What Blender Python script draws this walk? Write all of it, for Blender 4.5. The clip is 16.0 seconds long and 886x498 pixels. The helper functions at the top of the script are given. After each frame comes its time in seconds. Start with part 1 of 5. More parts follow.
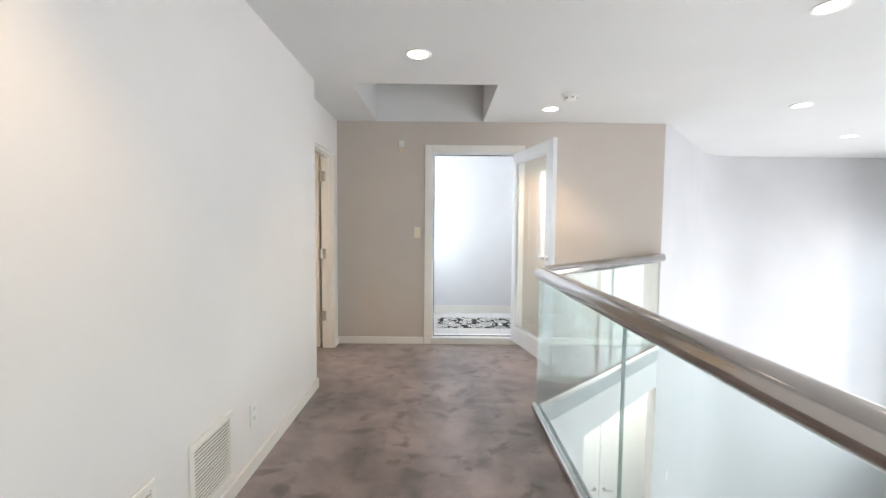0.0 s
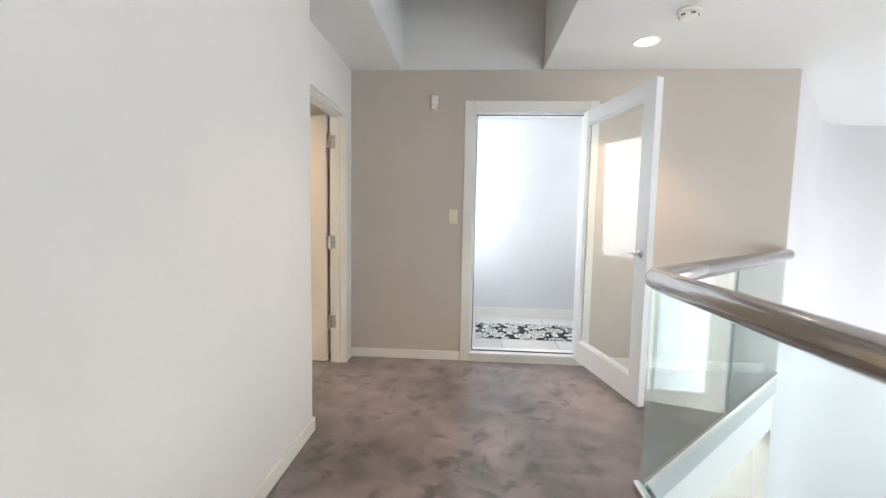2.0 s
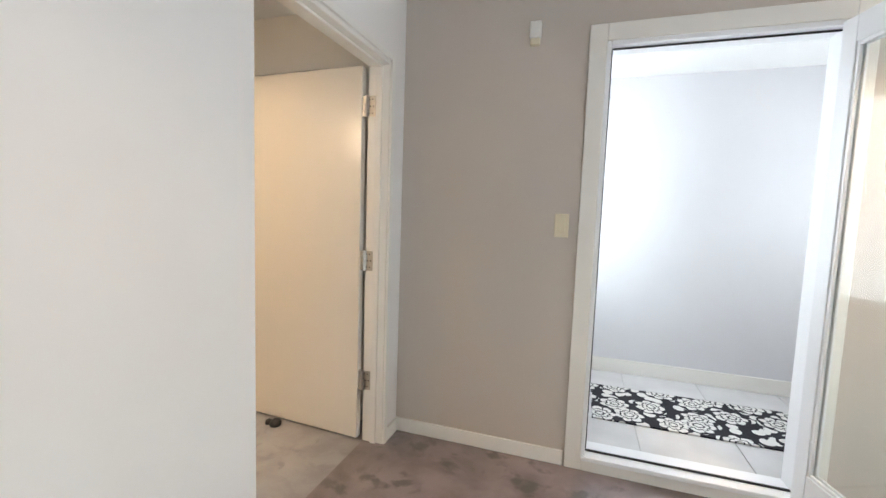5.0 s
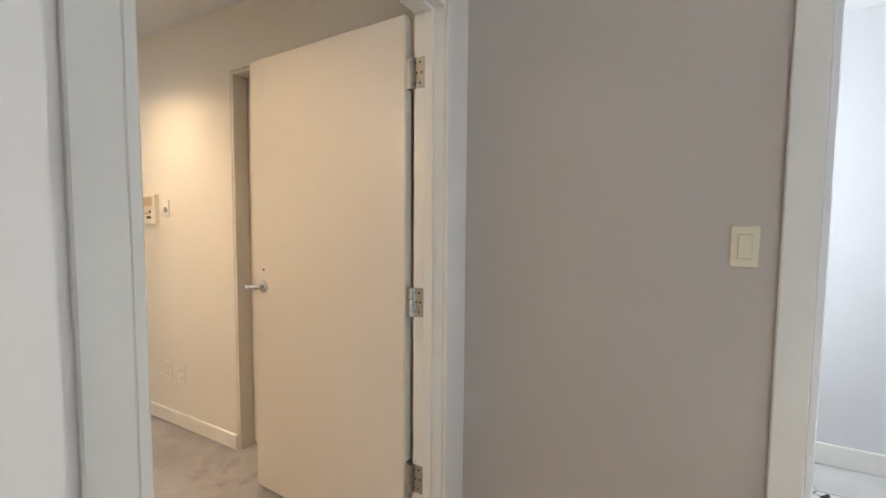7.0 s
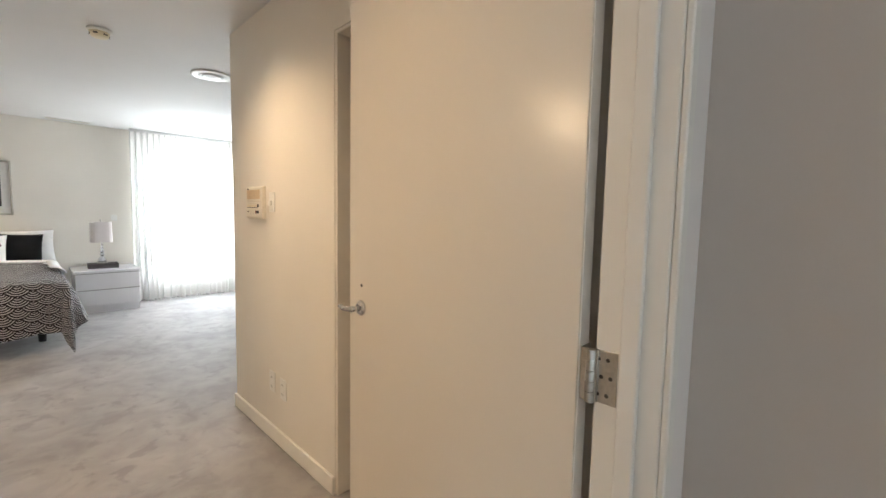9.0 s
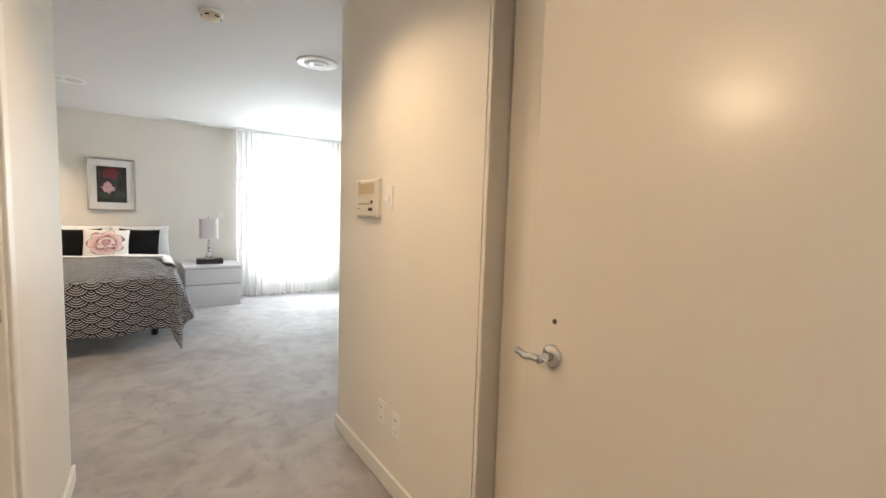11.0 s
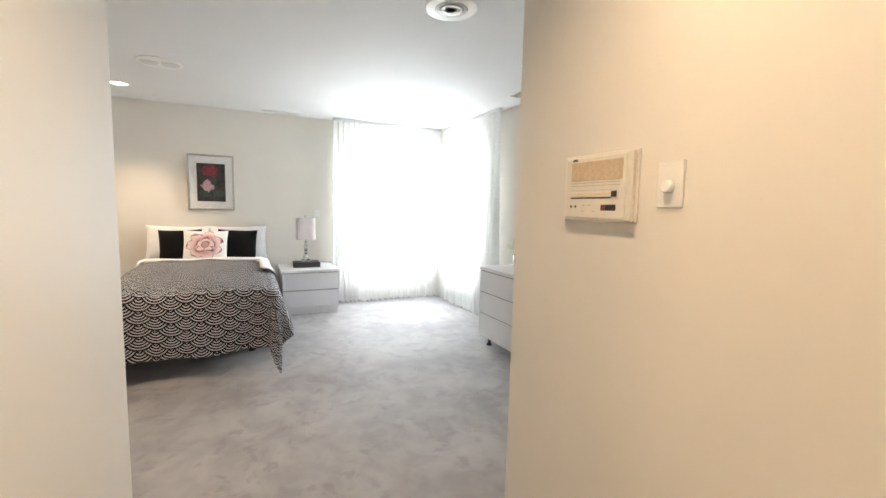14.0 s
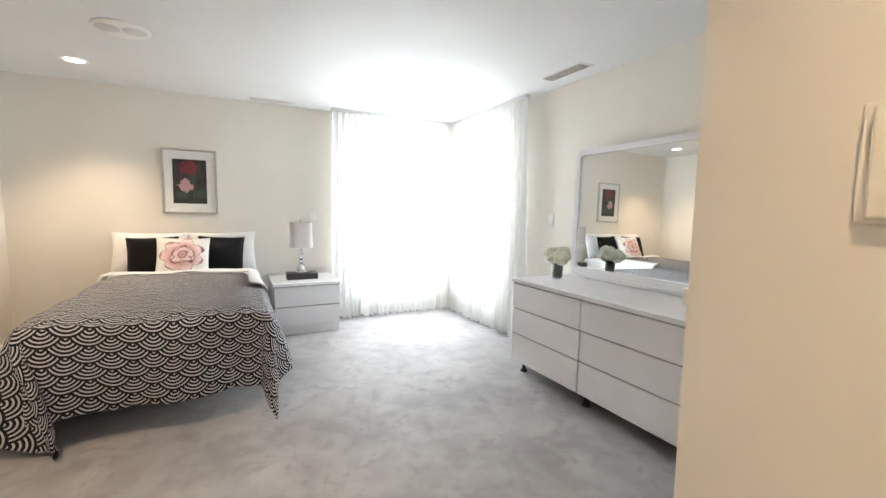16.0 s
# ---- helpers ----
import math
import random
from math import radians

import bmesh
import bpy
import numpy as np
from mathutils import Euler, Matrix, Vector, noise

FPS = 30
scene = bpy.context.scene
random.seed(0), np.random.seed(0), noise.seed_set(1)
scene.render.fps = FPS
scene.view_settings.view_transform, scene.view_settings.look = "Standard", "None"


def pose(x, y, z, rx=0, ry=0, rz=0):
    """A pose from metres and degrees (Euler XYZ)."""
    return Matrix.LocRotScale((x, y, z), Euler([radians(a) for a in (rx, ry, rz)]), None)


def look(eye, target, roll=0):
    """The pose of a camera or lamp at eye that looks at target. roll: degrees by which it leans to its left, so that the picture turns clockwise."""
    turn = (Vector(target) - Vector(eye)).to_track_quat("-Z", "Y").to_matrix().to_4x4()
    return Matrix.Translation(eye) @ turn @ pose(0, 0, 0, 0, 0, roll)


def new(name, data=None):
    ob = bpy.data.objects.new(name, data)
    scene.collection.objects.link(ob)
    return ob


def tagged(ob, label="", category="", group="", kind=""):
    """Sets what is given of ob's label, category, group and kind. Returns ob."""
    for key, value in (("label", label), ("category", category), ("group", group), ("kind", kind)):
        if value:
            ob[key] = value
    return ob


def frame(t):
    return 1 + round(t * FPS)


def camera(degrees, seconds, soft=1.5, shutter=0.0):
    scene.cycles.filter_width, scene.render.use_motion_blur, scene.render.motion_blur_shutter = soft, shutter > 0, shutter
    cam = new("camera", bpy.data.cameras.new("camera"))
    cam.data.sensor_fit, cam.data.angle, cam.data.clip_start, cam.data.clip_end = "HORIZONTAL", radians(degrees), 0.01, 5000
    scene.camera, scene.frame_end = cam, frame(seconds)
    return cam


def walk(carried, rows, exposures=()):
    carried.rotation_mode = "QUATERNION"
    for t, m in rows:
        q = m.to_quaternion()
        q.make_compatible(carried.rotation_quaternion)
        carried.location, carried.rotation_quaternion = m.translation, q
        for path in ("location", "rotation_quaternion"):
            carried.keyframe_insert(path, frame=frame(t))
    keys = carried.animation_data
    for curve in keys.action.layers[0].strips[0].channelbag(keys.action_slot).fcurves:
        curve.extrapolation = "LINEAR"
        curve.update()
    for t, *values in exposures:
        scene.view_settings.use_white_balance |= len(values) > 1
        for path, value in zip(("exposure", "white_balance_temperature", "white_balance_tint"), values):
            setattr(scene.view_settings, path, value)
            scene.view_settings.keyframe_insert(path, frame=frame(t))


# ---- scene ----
cam = camera(93.9, 16.0)
PATH = [
    (0, (-0.11, -0.048, 1.306), (-0.102, 1.949, 1.191), 0.5),
    (0.5, (-0.144, 0.226, 1.284), (-0.189, 2.221, 1.151), 1.5),
    (1, (-0.164, 0.481, 1.274), (-0.257, 2.472, 1.114), 2.1),
    (1.5, (-0.196, 0.733, 1.252), (-0.295, 2.723, 1.083), 2.0),
    (2, (-0.223, 0.985, 1.24), (-0.355, 2.974, 1.074), 1.1),
    (2.5, (-0.213, 1.232, 1.246), (-0.426, 3.215, 1.101), -0.6),
    (3, (-0.225, 1.441, 1.26), (-0.479, 3.422, 1.148), -1.4),
    (3.5, (-0.236, 1.658, 1.268), (-0.534, 3.633, 1.169), -1.2),
    (4, (-0.249, 1.864, 1.271), (-0.612, 3.829, 1.181), -0.2),
    (4.5, (-0.242, 2.099, 1.281), (-0.741, 4.031, 1.148), 0.8),
    (5, (-0.279, 2.316, 1.265), (-0.906, 4.207, 1.093), 2.0),
    (5.2, (-0.313, 2.404, 1.253), (-0.967, 4.286, 1.072), 2.5),
    (7.3, (-0.611, 3.102, 1.286), (-1.629, 4.82, 1.182), 0.4),
    (7.5, (-0.647, 3.154, 1.283), (-1.712, 4.845, 1.195), 0.6),
    (8, (-0.758, 3.255, 1.3), (-1.933, 4.871, 1.215), 1.0),
    (8.5, (-0.888, 3.371, 1.305), (-2.167, 4.905, 1.188), 1.3),
    (9, (-1.022, 3.495, 1.303), (-2.421, 4.916, 1.142), 1.1),
    (9.5, (-1.159, 3.554, 1.309), (-2.631, 4.893, 1.109), 1.1),
    (10, (-1.314, 3.581, 1.291), (-2.843, 4.854, 1.083), 1.6),
    (10.2, (-1.37, 3.571, 1.283), (-2.911, 4.829, 1.082), 1.8),
    (12.3, (-2.012, 3.582, 1.309), (-3.776, 4.516, 1.19), 1.6),
    (12.5, (-2.073, 3.582, 1.313), (-3.845, 4.502, 1.191), 1.7),
    (13, (-2.245, 3.567, 1.296), (-4.023, 4.472, 1.163), 1.9),
    (13.5, (-2.44, 3.572, 1.3), (-4.239, 4.43, 1.13), 1.5),
    (14, (-2.638, 3.582, 1.291), (-4.441, 4.426, 1.096), 1.3),
    (14.5, (-2.829, 3.566, 1.289), (-4.604, 4.463, 1.081), 1.3),
    (15, (-2.994, 3.554, 1.281), (-4.75, 4.49, 1.080), 1.2),
    (15.5, (-3.158, 3.550, 1.270), (-4.909, 4.501, 1.086), 0.9),
    (16, (-3.333, 3.571, 1.270), (-5.112, 4.469, 1.093), 1.0),
]
EXPOSURES = [(0, 0.18), (2, 0.20), (5, 0.15), (7.5, -0.16), (8.5, -0.26), (9.5, -0.38), (10.2, -0.36), (12.5, -0.22), (14, -0.18), (16, -0.11)]
walk(cam, [(t, look(eye, target, roll)) for t, eye, target, roll in PATH], EXPOSURES)

# ---- world and light ----
world = bpy.data.worlds.new("world")
scene.world = world
world.use_nodes = True
wn = world.node_tree
sky = wn.nodes.new("ShaderNodeTexSky")
sky.sky_type, sky.sun_disc = "NISHITA", False
sky.sun_elevation, sky.sun_rotation = radians(48), radians(140)
wn.links.new(sky.outputs[0], wn.nodes["Background"].inputs[0])
wn.nodes["Background"].inputs[1].default_value = 0.12

SUN = new("sun", bpy.data.lights.new("sun", "SUN"))
SUN.data.energy, SUN.data.angle, SUN.data.color = 2.5, radians(0.6), (1, 0.95, 0.88)
SUN.matrix_world = look((0, 0, 9), (1.2, 3.0, 2.0))

WARM = (1.0, 0.73, 0.46)
DAY = (1.0, 0.93, 0.89)
SKYLIGHT = (0.90, 0.96, 1.0)


def area(name, at, target, w, h, power, colour):
    d = bpy.data.lights.new(name, "AREA")
    d.shape, d.size, d.size_y, d.energy, d.color = "RECTANGLE", w, h, power, colour
    ob = new(name, d)
    ob.matrix_world = look(at, target)
    return ob


def spot(name, x, y, z, power, cone=100, colour=WARM, blend=0.7, tilt=(0, 0)):
    d = bpy.data.lights.new(name, "SPOT")
    d.energy, d.spot_size, d.spot_blend, d.color, d.shadow_soft_size = power, radians(cone), blend, colour, 0.045
    ob = new(name, d)
    ob.matrix_world = look((x, y, z), (x + tilt[0], y + tilt[1] + 1e-4, z - 1))
    return ob


H = 2.41          # ceiling height
LOW = -3.10       # floor of the storey below
# daylight in the window openings
area("window_light_void", (7.05, 4.2, -0.45), (0, 2.4, -0.5), 4.2, 3.6, 68, DAY)
area("window_light_back", (3.2, -2.85, -0.45), (2.4, 3, -0.6), 4.0, 3.5, 47, DAY)
area("window_light_landing", (-0.57, 5.27, 1.45), (1, 5.27, 1.4), 0.60, 1.28, 19, SKYLIGHT)
# fill from an added, unseen window that evens out the landing wall
area("fill_light_landing_end", (1.70, 5.2, 1.55), (-1, 5.2, 1.4), 0.6, 1.05, 11, SKYLIGHT)
area("window_light_bed_wall", (-8.56, 5.44, 1.225), (0, 5.44, 1.15), 1.02, 1.48, 490, SKYLIGHT)
area("window_light_side_wall", (-7.48, 6.47, 1.225), (-7.48, 0, 1.15), 0.95, 1.48, 470, SKYLIGHT)
# recessed downlights: place, power, cone
DOWN_HALL = [(-0.27, 2.70, 32), (0.91, 3.92, 70), (1.82, 2.07, 16), (3.11, 3.72, 16), (4.75, 4.94, 16), (-0.62, 0.75, 34)]
DOWN_BED = [(-7.645, 2.48, 100), (-5.4, 2.4, 100)]
# the second is unseen, added to brighten the open door
DOWN_PASS = [(-3.18, 3.93, 86), (-2.0, 3.74, 30)]
for x, y, p in DOWN_HALL + DOWN_BED:
    spot("downlight_beam", x, y, H - 0.02, p)
for x, y, p in DOWN_PASS:
    spot("downlight_beam", x, y, H - 0.02, p, 128, WARM, 1.0)
# wall lamp of the side room, whose shine falls through its doorway on the open door
glare = bpy.data.lights.new("wall_lamp_glow", "POINT")
glare.energy, glare.color, glare.shadow_soft_size = 30, WARM, 0.07
new("wall_lamp_glow", glare).matrix_world = pose(-2.95, 2.02, 2.085)

# ---- materials ----


def mat(name):
    m = bpy.data.materials.new(name)
    m.use_nodes = True
    return m, m.node_tree.nodes, m.node_tree.links, m.node_tree.nodes["Principled BSDF"]


def val(nodes, links, op, a, b=None, c=None):
    n = nodes.new("ShaderNodeMath")
    n.operation = op
    for k, v in enumerate((a, b, c)):
        if v is None:
            continue
        if isinstance(v, (int, float)):
            n.inputs[k].default_value = v
        else:
            links.new(v, n.inputs[k])
    return n.outputs[0]


def ramp(nodes, links, fac, stops):
    r = nodes.new("ShaderNodeValToRGB")
    while len(r.color_ramp.elements) < len(stops):
        r.color_ramp.elements.new(0.5)
    for e, (p, c) in zip(r.color_ramp.elements, stops):
        e.position, e.color = p, (*c, 1)
    links.new(fac, r.inputs[0])
    return r.outputs[0]


def tex(nodes, links, kind, scale, vec=None, detail=4.0):
    n = nodes.new(kind)
    n.inputs["Scale"].default_value = scale
    if "Detail" in n.inputs:
        n.inputs["Detail"].default_value = detail
    if vec is None:
        vec = nodes.new("ShaderNodeTexCoord").outputs["Object"]
    links.new(vec, n.inputs["Vector"])
    return n


def bump(nodes, links, bsdf, height, strength, dist=0.002):
    b = nodes.new("ShaderNodeBump")
    b.inputs["Strength"].default_value, b.inputs["Distance"].default_value = strength, dist
    links.new(height, b.inputs["Height"])
    links.new(b.outputs[0], bsdf.inputs["Normal"])


def world_pos(nodes):
    return nodes.new("ShaderNodeNewGeometry").outputs["Position"]


def paint(name, colour, rough=0.55, var=0.03, relief=0.12):
    """Rolled wall paint: faint patches and a fine roller stipple."""
    m, n, l, b = mat(name)
    pos = world_pos(n)
    big = tex(n, l, "ShaderNodeTexNoise", 1.3, pos, 3)
    fine = tex(n, l, "ShaderNodeTexNoise", 260, pos, 2)
    lo = tuple(c * (1 - var) for c in colour)
    hi = tuple(min(1, c * (1 + var)) for c in colour)
    l.new(ramp(n, l, big.outputs["Fac"], [(0.3, lo), (0.7, hi)]), b.inputs["Base Color"])
    b.inputs["Roughness"].default_value = rough
    bump(n, l, b, fine.outputs["Fac"], relief, 0.001)
    return m


def plain(name, colour, rough=0.4, metal=0.0, var=0.04, scale=30.0, wear=0.04):
    m, n, l, b = mat(name)
    t = tex(n, l, "ShaderNodeTexNoise", scale, None, 4)
    l.new(ramp(n, l, t.outputs["Fac"], [(0.3, tuple(c * (1 - var) for c in colour)), (0.7, tuple(min(1, c * (1 + var)) for c in colour))]), b.inputs["Base Color"])
    b.inputs["Metallic"].default_value = metal
    b.inputs["Roughness"].default_value = rough
    l.new(val(n, l, "MULTIPLY_ADD", t.outputs["Fac"], wear, rough - wear / 2), b.inputs["Roughness"])
    return m


def carpet(name, dark, light, scale=3.2, dents=0.5, gloss=0.5, rough=0.5):
    """Cut pile: broad brushed patches where the nap leans, small dents left by feet, a fine tuft grain."""
    m, n, l, b = mat(name)
    pos = world_pos(n)
    warp = tex(n, l, "ShaderNodeTexNoise", scale * 0.8, pos, 2)
    mix = n.new("ShaderNodeVectorMath")
    mix.operation = "MULTIPLY_ADD"
    l.new(warp.outputs["Color"], mix.inputs[0])
    mix.inputs[1].default_value = (0.22, 0.22, 0.0)
    l.new(pos, mix.inputs[2])
    broad = tex(n, l, "ShaderNodeTexNoise", scale * 0.45, mix.outputs[0], 2)
    sweep = tex(n, l, "ShaderNodeTexNoise", scale * 1.7, mix.outputs[0], 3)
    spots = tex(n, l, "ShaderNodeTexNoise", scale * 2.7, mix.outputs[0], 4)
    gate = tex(n, l, "ShaderNodeTexNoise", scale * 0.7, pos, 1)
    tuft = tex(n, l, "ShaderNodeTexNoise", 420, pos, 2)

    def step(fac, lo, hi):
        k = n.new("ShaderNodeMapRange")
        k.interpolation_type = "SMOOTHSTEP"
        k.inputs["From Min"].default_value, k.inputs["From Max"].default_value = lo, hi
        l.new(fac, k.inputs["Value"])
        return k.outputs[0]

    dab = val(n, l, "MULTIPLY", step(spots.outputs["Fac"], 0.50, 0.655), step(gate.outputs["Fac"], 0.40, 0.56))
    f = val(n, l, "ADD", val(n, l, "MULTIPLY", step(broad.outputs["Fac"], 0.30, 0.66), 0.48), val(n, l, "MULTIPLY", step(sweep.outputs["Fac"], 0.30, 0.68), 0.36))
    f = val(n, l, "ADD", f, val(n, l, "MULTIPLY", tuft.outputs["Fac"], 0.22))
    f = val(n, l, "MULTIPLY", f, val(n, l, "MULTIPLY_ADD", dab, -dents, 1.0))
    l.new(ramp(n, l, f, [(0.0, dark), (1.0, light)]), b.inputs["Base Color"])
    b.inputs["Roughness"].default_value = rough
    b.inputs["Specular IOR Level"].default_value = min(gloss, 1.0)
    b.inputs["IOR"].default_value = 1.75 if gloss > 0.9 else 1.5
    b.inputs["Sheen Weight"].default_value = 0.32 if gloss > 0.5 else 0.1
    b.inputs["Sheen Roughness"].default_value = 0.5
    bump(n, l, b, tuft.outputs["Fac"], 0.08, 0.002)
    return m


def clear_glass(name, tint, gloss=1.0):
    m, n, l, b = mat(name)
    n.remove(b)
    out = n["Material Output"]
    tr, gl, fr, mx = n.new("ShaderNodeBsdfTransparent"), n.new("ShaderNodeBsdfGlossy"), n.new("ShaderNodeLayerWeight"), n.new("ShaderNodeMixShader")
    tr.inputs[0].default_value = (*tint, 1)
    gl.inputs["Roughness"].default_value = 0.0
    fr.inputs["Blend"].default_value = 0.5
    lift = val(n, l, "POWER", fr.outputs["Facing"], 5.0)
    l.new(val(n, l, "MULTIPLY", val(n, l, "MULTIPLY_ADD", lift, 0.8, 0.04), gloss), mx.inputs[0])
    l.new(tr.outputs[0], mx.inputs[1])
    l.new(gl.outputs[0], mx.inputs[2])
    l.new(mx.outputs[0], out.inputs[0])
    return m


def glow(name, colour, strength):
    m, n, l, b = mat(name)
    b.inputs["Base Color"].default_value = (*colour, 1)
    b.inputs["Emission Color"].default_value = (*colour, 1)
    b.inputs["Emission Strength"].default_value = strength
    return m


def fabric(name, colour, weave=900.0, var=0.05, sheen=0.3):
    m, n, l, b = mat(name)
    t = tex(n, l, "ShaderNodeTexNoise", 9, None, 4)
    w = tex(n, l, "ShaderNodeTexNoise", weave, None, 2)
    l.new(ramp(n, l, t.outputs["Fac"], [(0.3, tuple(c * (1 - var) for c in colour)), (0.7, tuple(min(1, c * (1 + var)) for c in colour))]), b.inputs["Base Color"])
    b.inputs["Roughness"].default_value = 0.9
    b.inputs["Sheen Weight"].default_value = sheen
    bump(n, l, b, w.outputs["Fac"], 0.25, 0.001)
    return m


M_LEFT = paint("paint_cool_white", (0.83, 0.80, 0.785))
M_FAR = paint("paint_taupe_grey", (0.580, 0.520, 0.470))
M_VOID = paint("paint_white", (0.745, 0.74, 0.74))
# same white paint greyed: the void wall's dimmer light is put into its colour
M_VOIDG = paint("paint_white_dimmed", (0.59, 0.585, 0.60))
M_CREAM = paint("paint_cream", (0.80, 0.762, 0.70))
M_LAND = paint("paint_pale_grey", (0.72, 0.715, 0.74))
M_CEIL = paint("ceiling_paint", (0.76, 0.76, 0.76), 0.7, 0.02, 0.2)
M_TRIM = plain("trim_gloss_white", (0.84, 0.82, 0.78), 0.35, 0, 0.02, 6)
M_DOOR = plain("door_eggshell", (0.76, 0.71, 0.64), 0.22, 0, 0.015, 2, 0.0)
M_GDOOR = plain("glazed_door_white", (0.88, 0.89, 0.91), 0.35, 0, 0.015, 6)
M_HALLC = carpet("hall_carpet", (0.016, 0.011, 0.011), (0.330, 0.256, 0.260), 3.2, 0.72, 0.9, 0.34)
M_FASCIA = plain("grey_edge_trim", (0.40, 0.43, 0.44), 0.4)
M_SEAL = plain("silicone_joint", (0.22, 0.29, 0.28), 0.4)
M_BEDC = carpet("bedroom_carpet", (0.245, 0.234, 0.235), (0.415, 0.398, 0.402), 4.2, 0.55, 0.2, 0.6)
M_LOWF = plain("lower_floor_stone", (0.78, 0.77, 0.76), 0.3, 0, 0.06, 3)
M_STEEL = plain("polished_steel", (0.50, 0.472, 0.452), 0.12, 1.0, 0.03, 20)
M_CHROME = plain("chrome", (0.72, 0.72, 0.72), 0.12, 1.0, 0.03, 40)
M_NICKEL = plain("brushed_nickel", (0.50, 0.48, 0.45), 0.32, 1.0, 0.1, 120)
M_BLACK = plain("black_rubber", (0.015, 0.015, 0.016), 0.6)
M_IVORY = plain("ivory_plastic", (0.80, 0.72, 0.55), 0.4, 0, 0.02)
M_WPLAST = plain("white_plastic", (0.84, 0.83, 0.80), 0.38, 0, 0.02)
M_GREYP = plain("grey_plastic", (0.45, 0.45, 0.45), 0.5)
M_CLOTH = plain("tan_speaker_cloth", (0.72, 0.58, 0.40), 0.85, 0, 0.08, 90)
M_REDP = plain("dull_red_plastic", (0.22, 0.05, 0.03), 0.3)
M_VENTG = plain("pale_grey_plastic", (0.66, 0.66, 0.66), 0.5)
M_DARK = plain("dark_slot", (0.06, 0.055, 0.05), 0.6)
M_RAILG = clear_glass("balustrade_glass", (0.935, 0.985, 0.982), 1.0)
M_GLASS = clear_glass("door_glass", (0.97, 0.985, 0.98), 0.6)
M_WGLASS = clear_glass("window_glass", (0.97, 0.99, 1.0))
M_LACQ = plain("white_lacquer", (0.80, 0.79, 0.81), 0.22, 0, 0.015, 5)
# grey that stands for the shade in the drawers' finger grooves
M_GAP = plain("shadow_gap_grey", (0.34, 0.33, 0.33), 0.5)
M_LAMP = glow("lamp_glow", (1.0, 0.93, 0.82), 9.0)
M_SHEET = fabric("white_cotton", (0.84, 0.84, 0.84))
M_VELVET = fabric("black_velvet", (0.009, 0.009, 0.010), 700, 0.1, 0.06)
M_VELVET.node_tree.nodes["Principled BSDF"].inputs["Specular IOR Level"].default_value = 0.08
M_BASEBED = fabric("grey_bed_base", (0.35, 0.34, 0.33))
M_SHADE = fabric("lamp_shade_linen", (0.62, 0.57, 0.56), 500)
M_CRYST = clear_glass("crystal", (0.86, 0.88, 0.9), 3.0)
M_BOOK = plain("dark_book_cover", (0.035, 0.03, 0.03), 0.45)
M_SILVER = plain("silver_leaf_frame", (0.55, 0.52, 0.47), 0.3, 1.0, 0.15, 60)
M_MATTE = plain("mount_board", (0.80, 0.79, 0.77), 0.8)
M_MIRROR = plain("mirror_silver", (0.90, 0.92, 0.91), 0.0, 1.0, 0.0)
M_MIRROR.node_tree.nodes["Principled BSDF"].inputs["Roughness"].default_value = 0.0
for lk in list(M_MIRROR.node_tree.nodes["Principled BSDF"].inputs["Roughness"].links):
    M_MIRROR.node_tree.links.remove(lk)
M_PETAL = fabric("cream_petals", (0.92, 0.91, 0.77), 300, 0.12)
M_LEAF = plain("dark_green_leaf", (0.05, 0.09, 0.035), 0.45, 0, 0.3, 25)
M_TILE = plain("pale_stone_tile", (0.62, 0.61, 0.61), 0.3, 0, 0.08, 5)
M_GROUT = plain("tile_grout", (0.54, 0.53, 0.52), 0.8)
M_BEIGE = plain("beige_panel", (0.62, 0.54, 0.44), 0.6)
M_CARDCREAM = plain("cream_box", (0.82, 0.775, 0.68), 0.5)


def sheer():
    m, n, l, b = mat("sheer_voile")
    n.remove(b)
    t = n.new("ShaderNodeBsdfTransparent")
    d, tl = n.new("ShaderNodeBsdfDiffuse"), n.new("ShaderNodeBsdfTranslucent")
    d.inputs[0].default_value = tl.inputs[0].default_value = (0.9, 0.9, 0.89, 1)
    a, c = n.new("ShaderNodeMixShader"), n.new("ShaderNodeMixShader")
    pos = world_pos(n)
    w = tex(n, l, "ShaderNodeTexNoise", 40, pos, 4)
    a.inputs[0].default_value = 0.55
    l.new(d.outputs[0], a.inputs[1])
    l.new(tl.outputs[0], a.inputs[2])
    l.new(val(n, l, "MULTIPLY_ADD", w.outputs["Fac"], 0.10, 0.83), c.inputs[0])
    l.new(t.outputs[0], c.inputs[1])
    l.new(a.outputs[0], c.inputs[2])
    l.new(c.outputs[0], n["Material Output"].inputs[0])
    return m


M_SHEER = sheer()


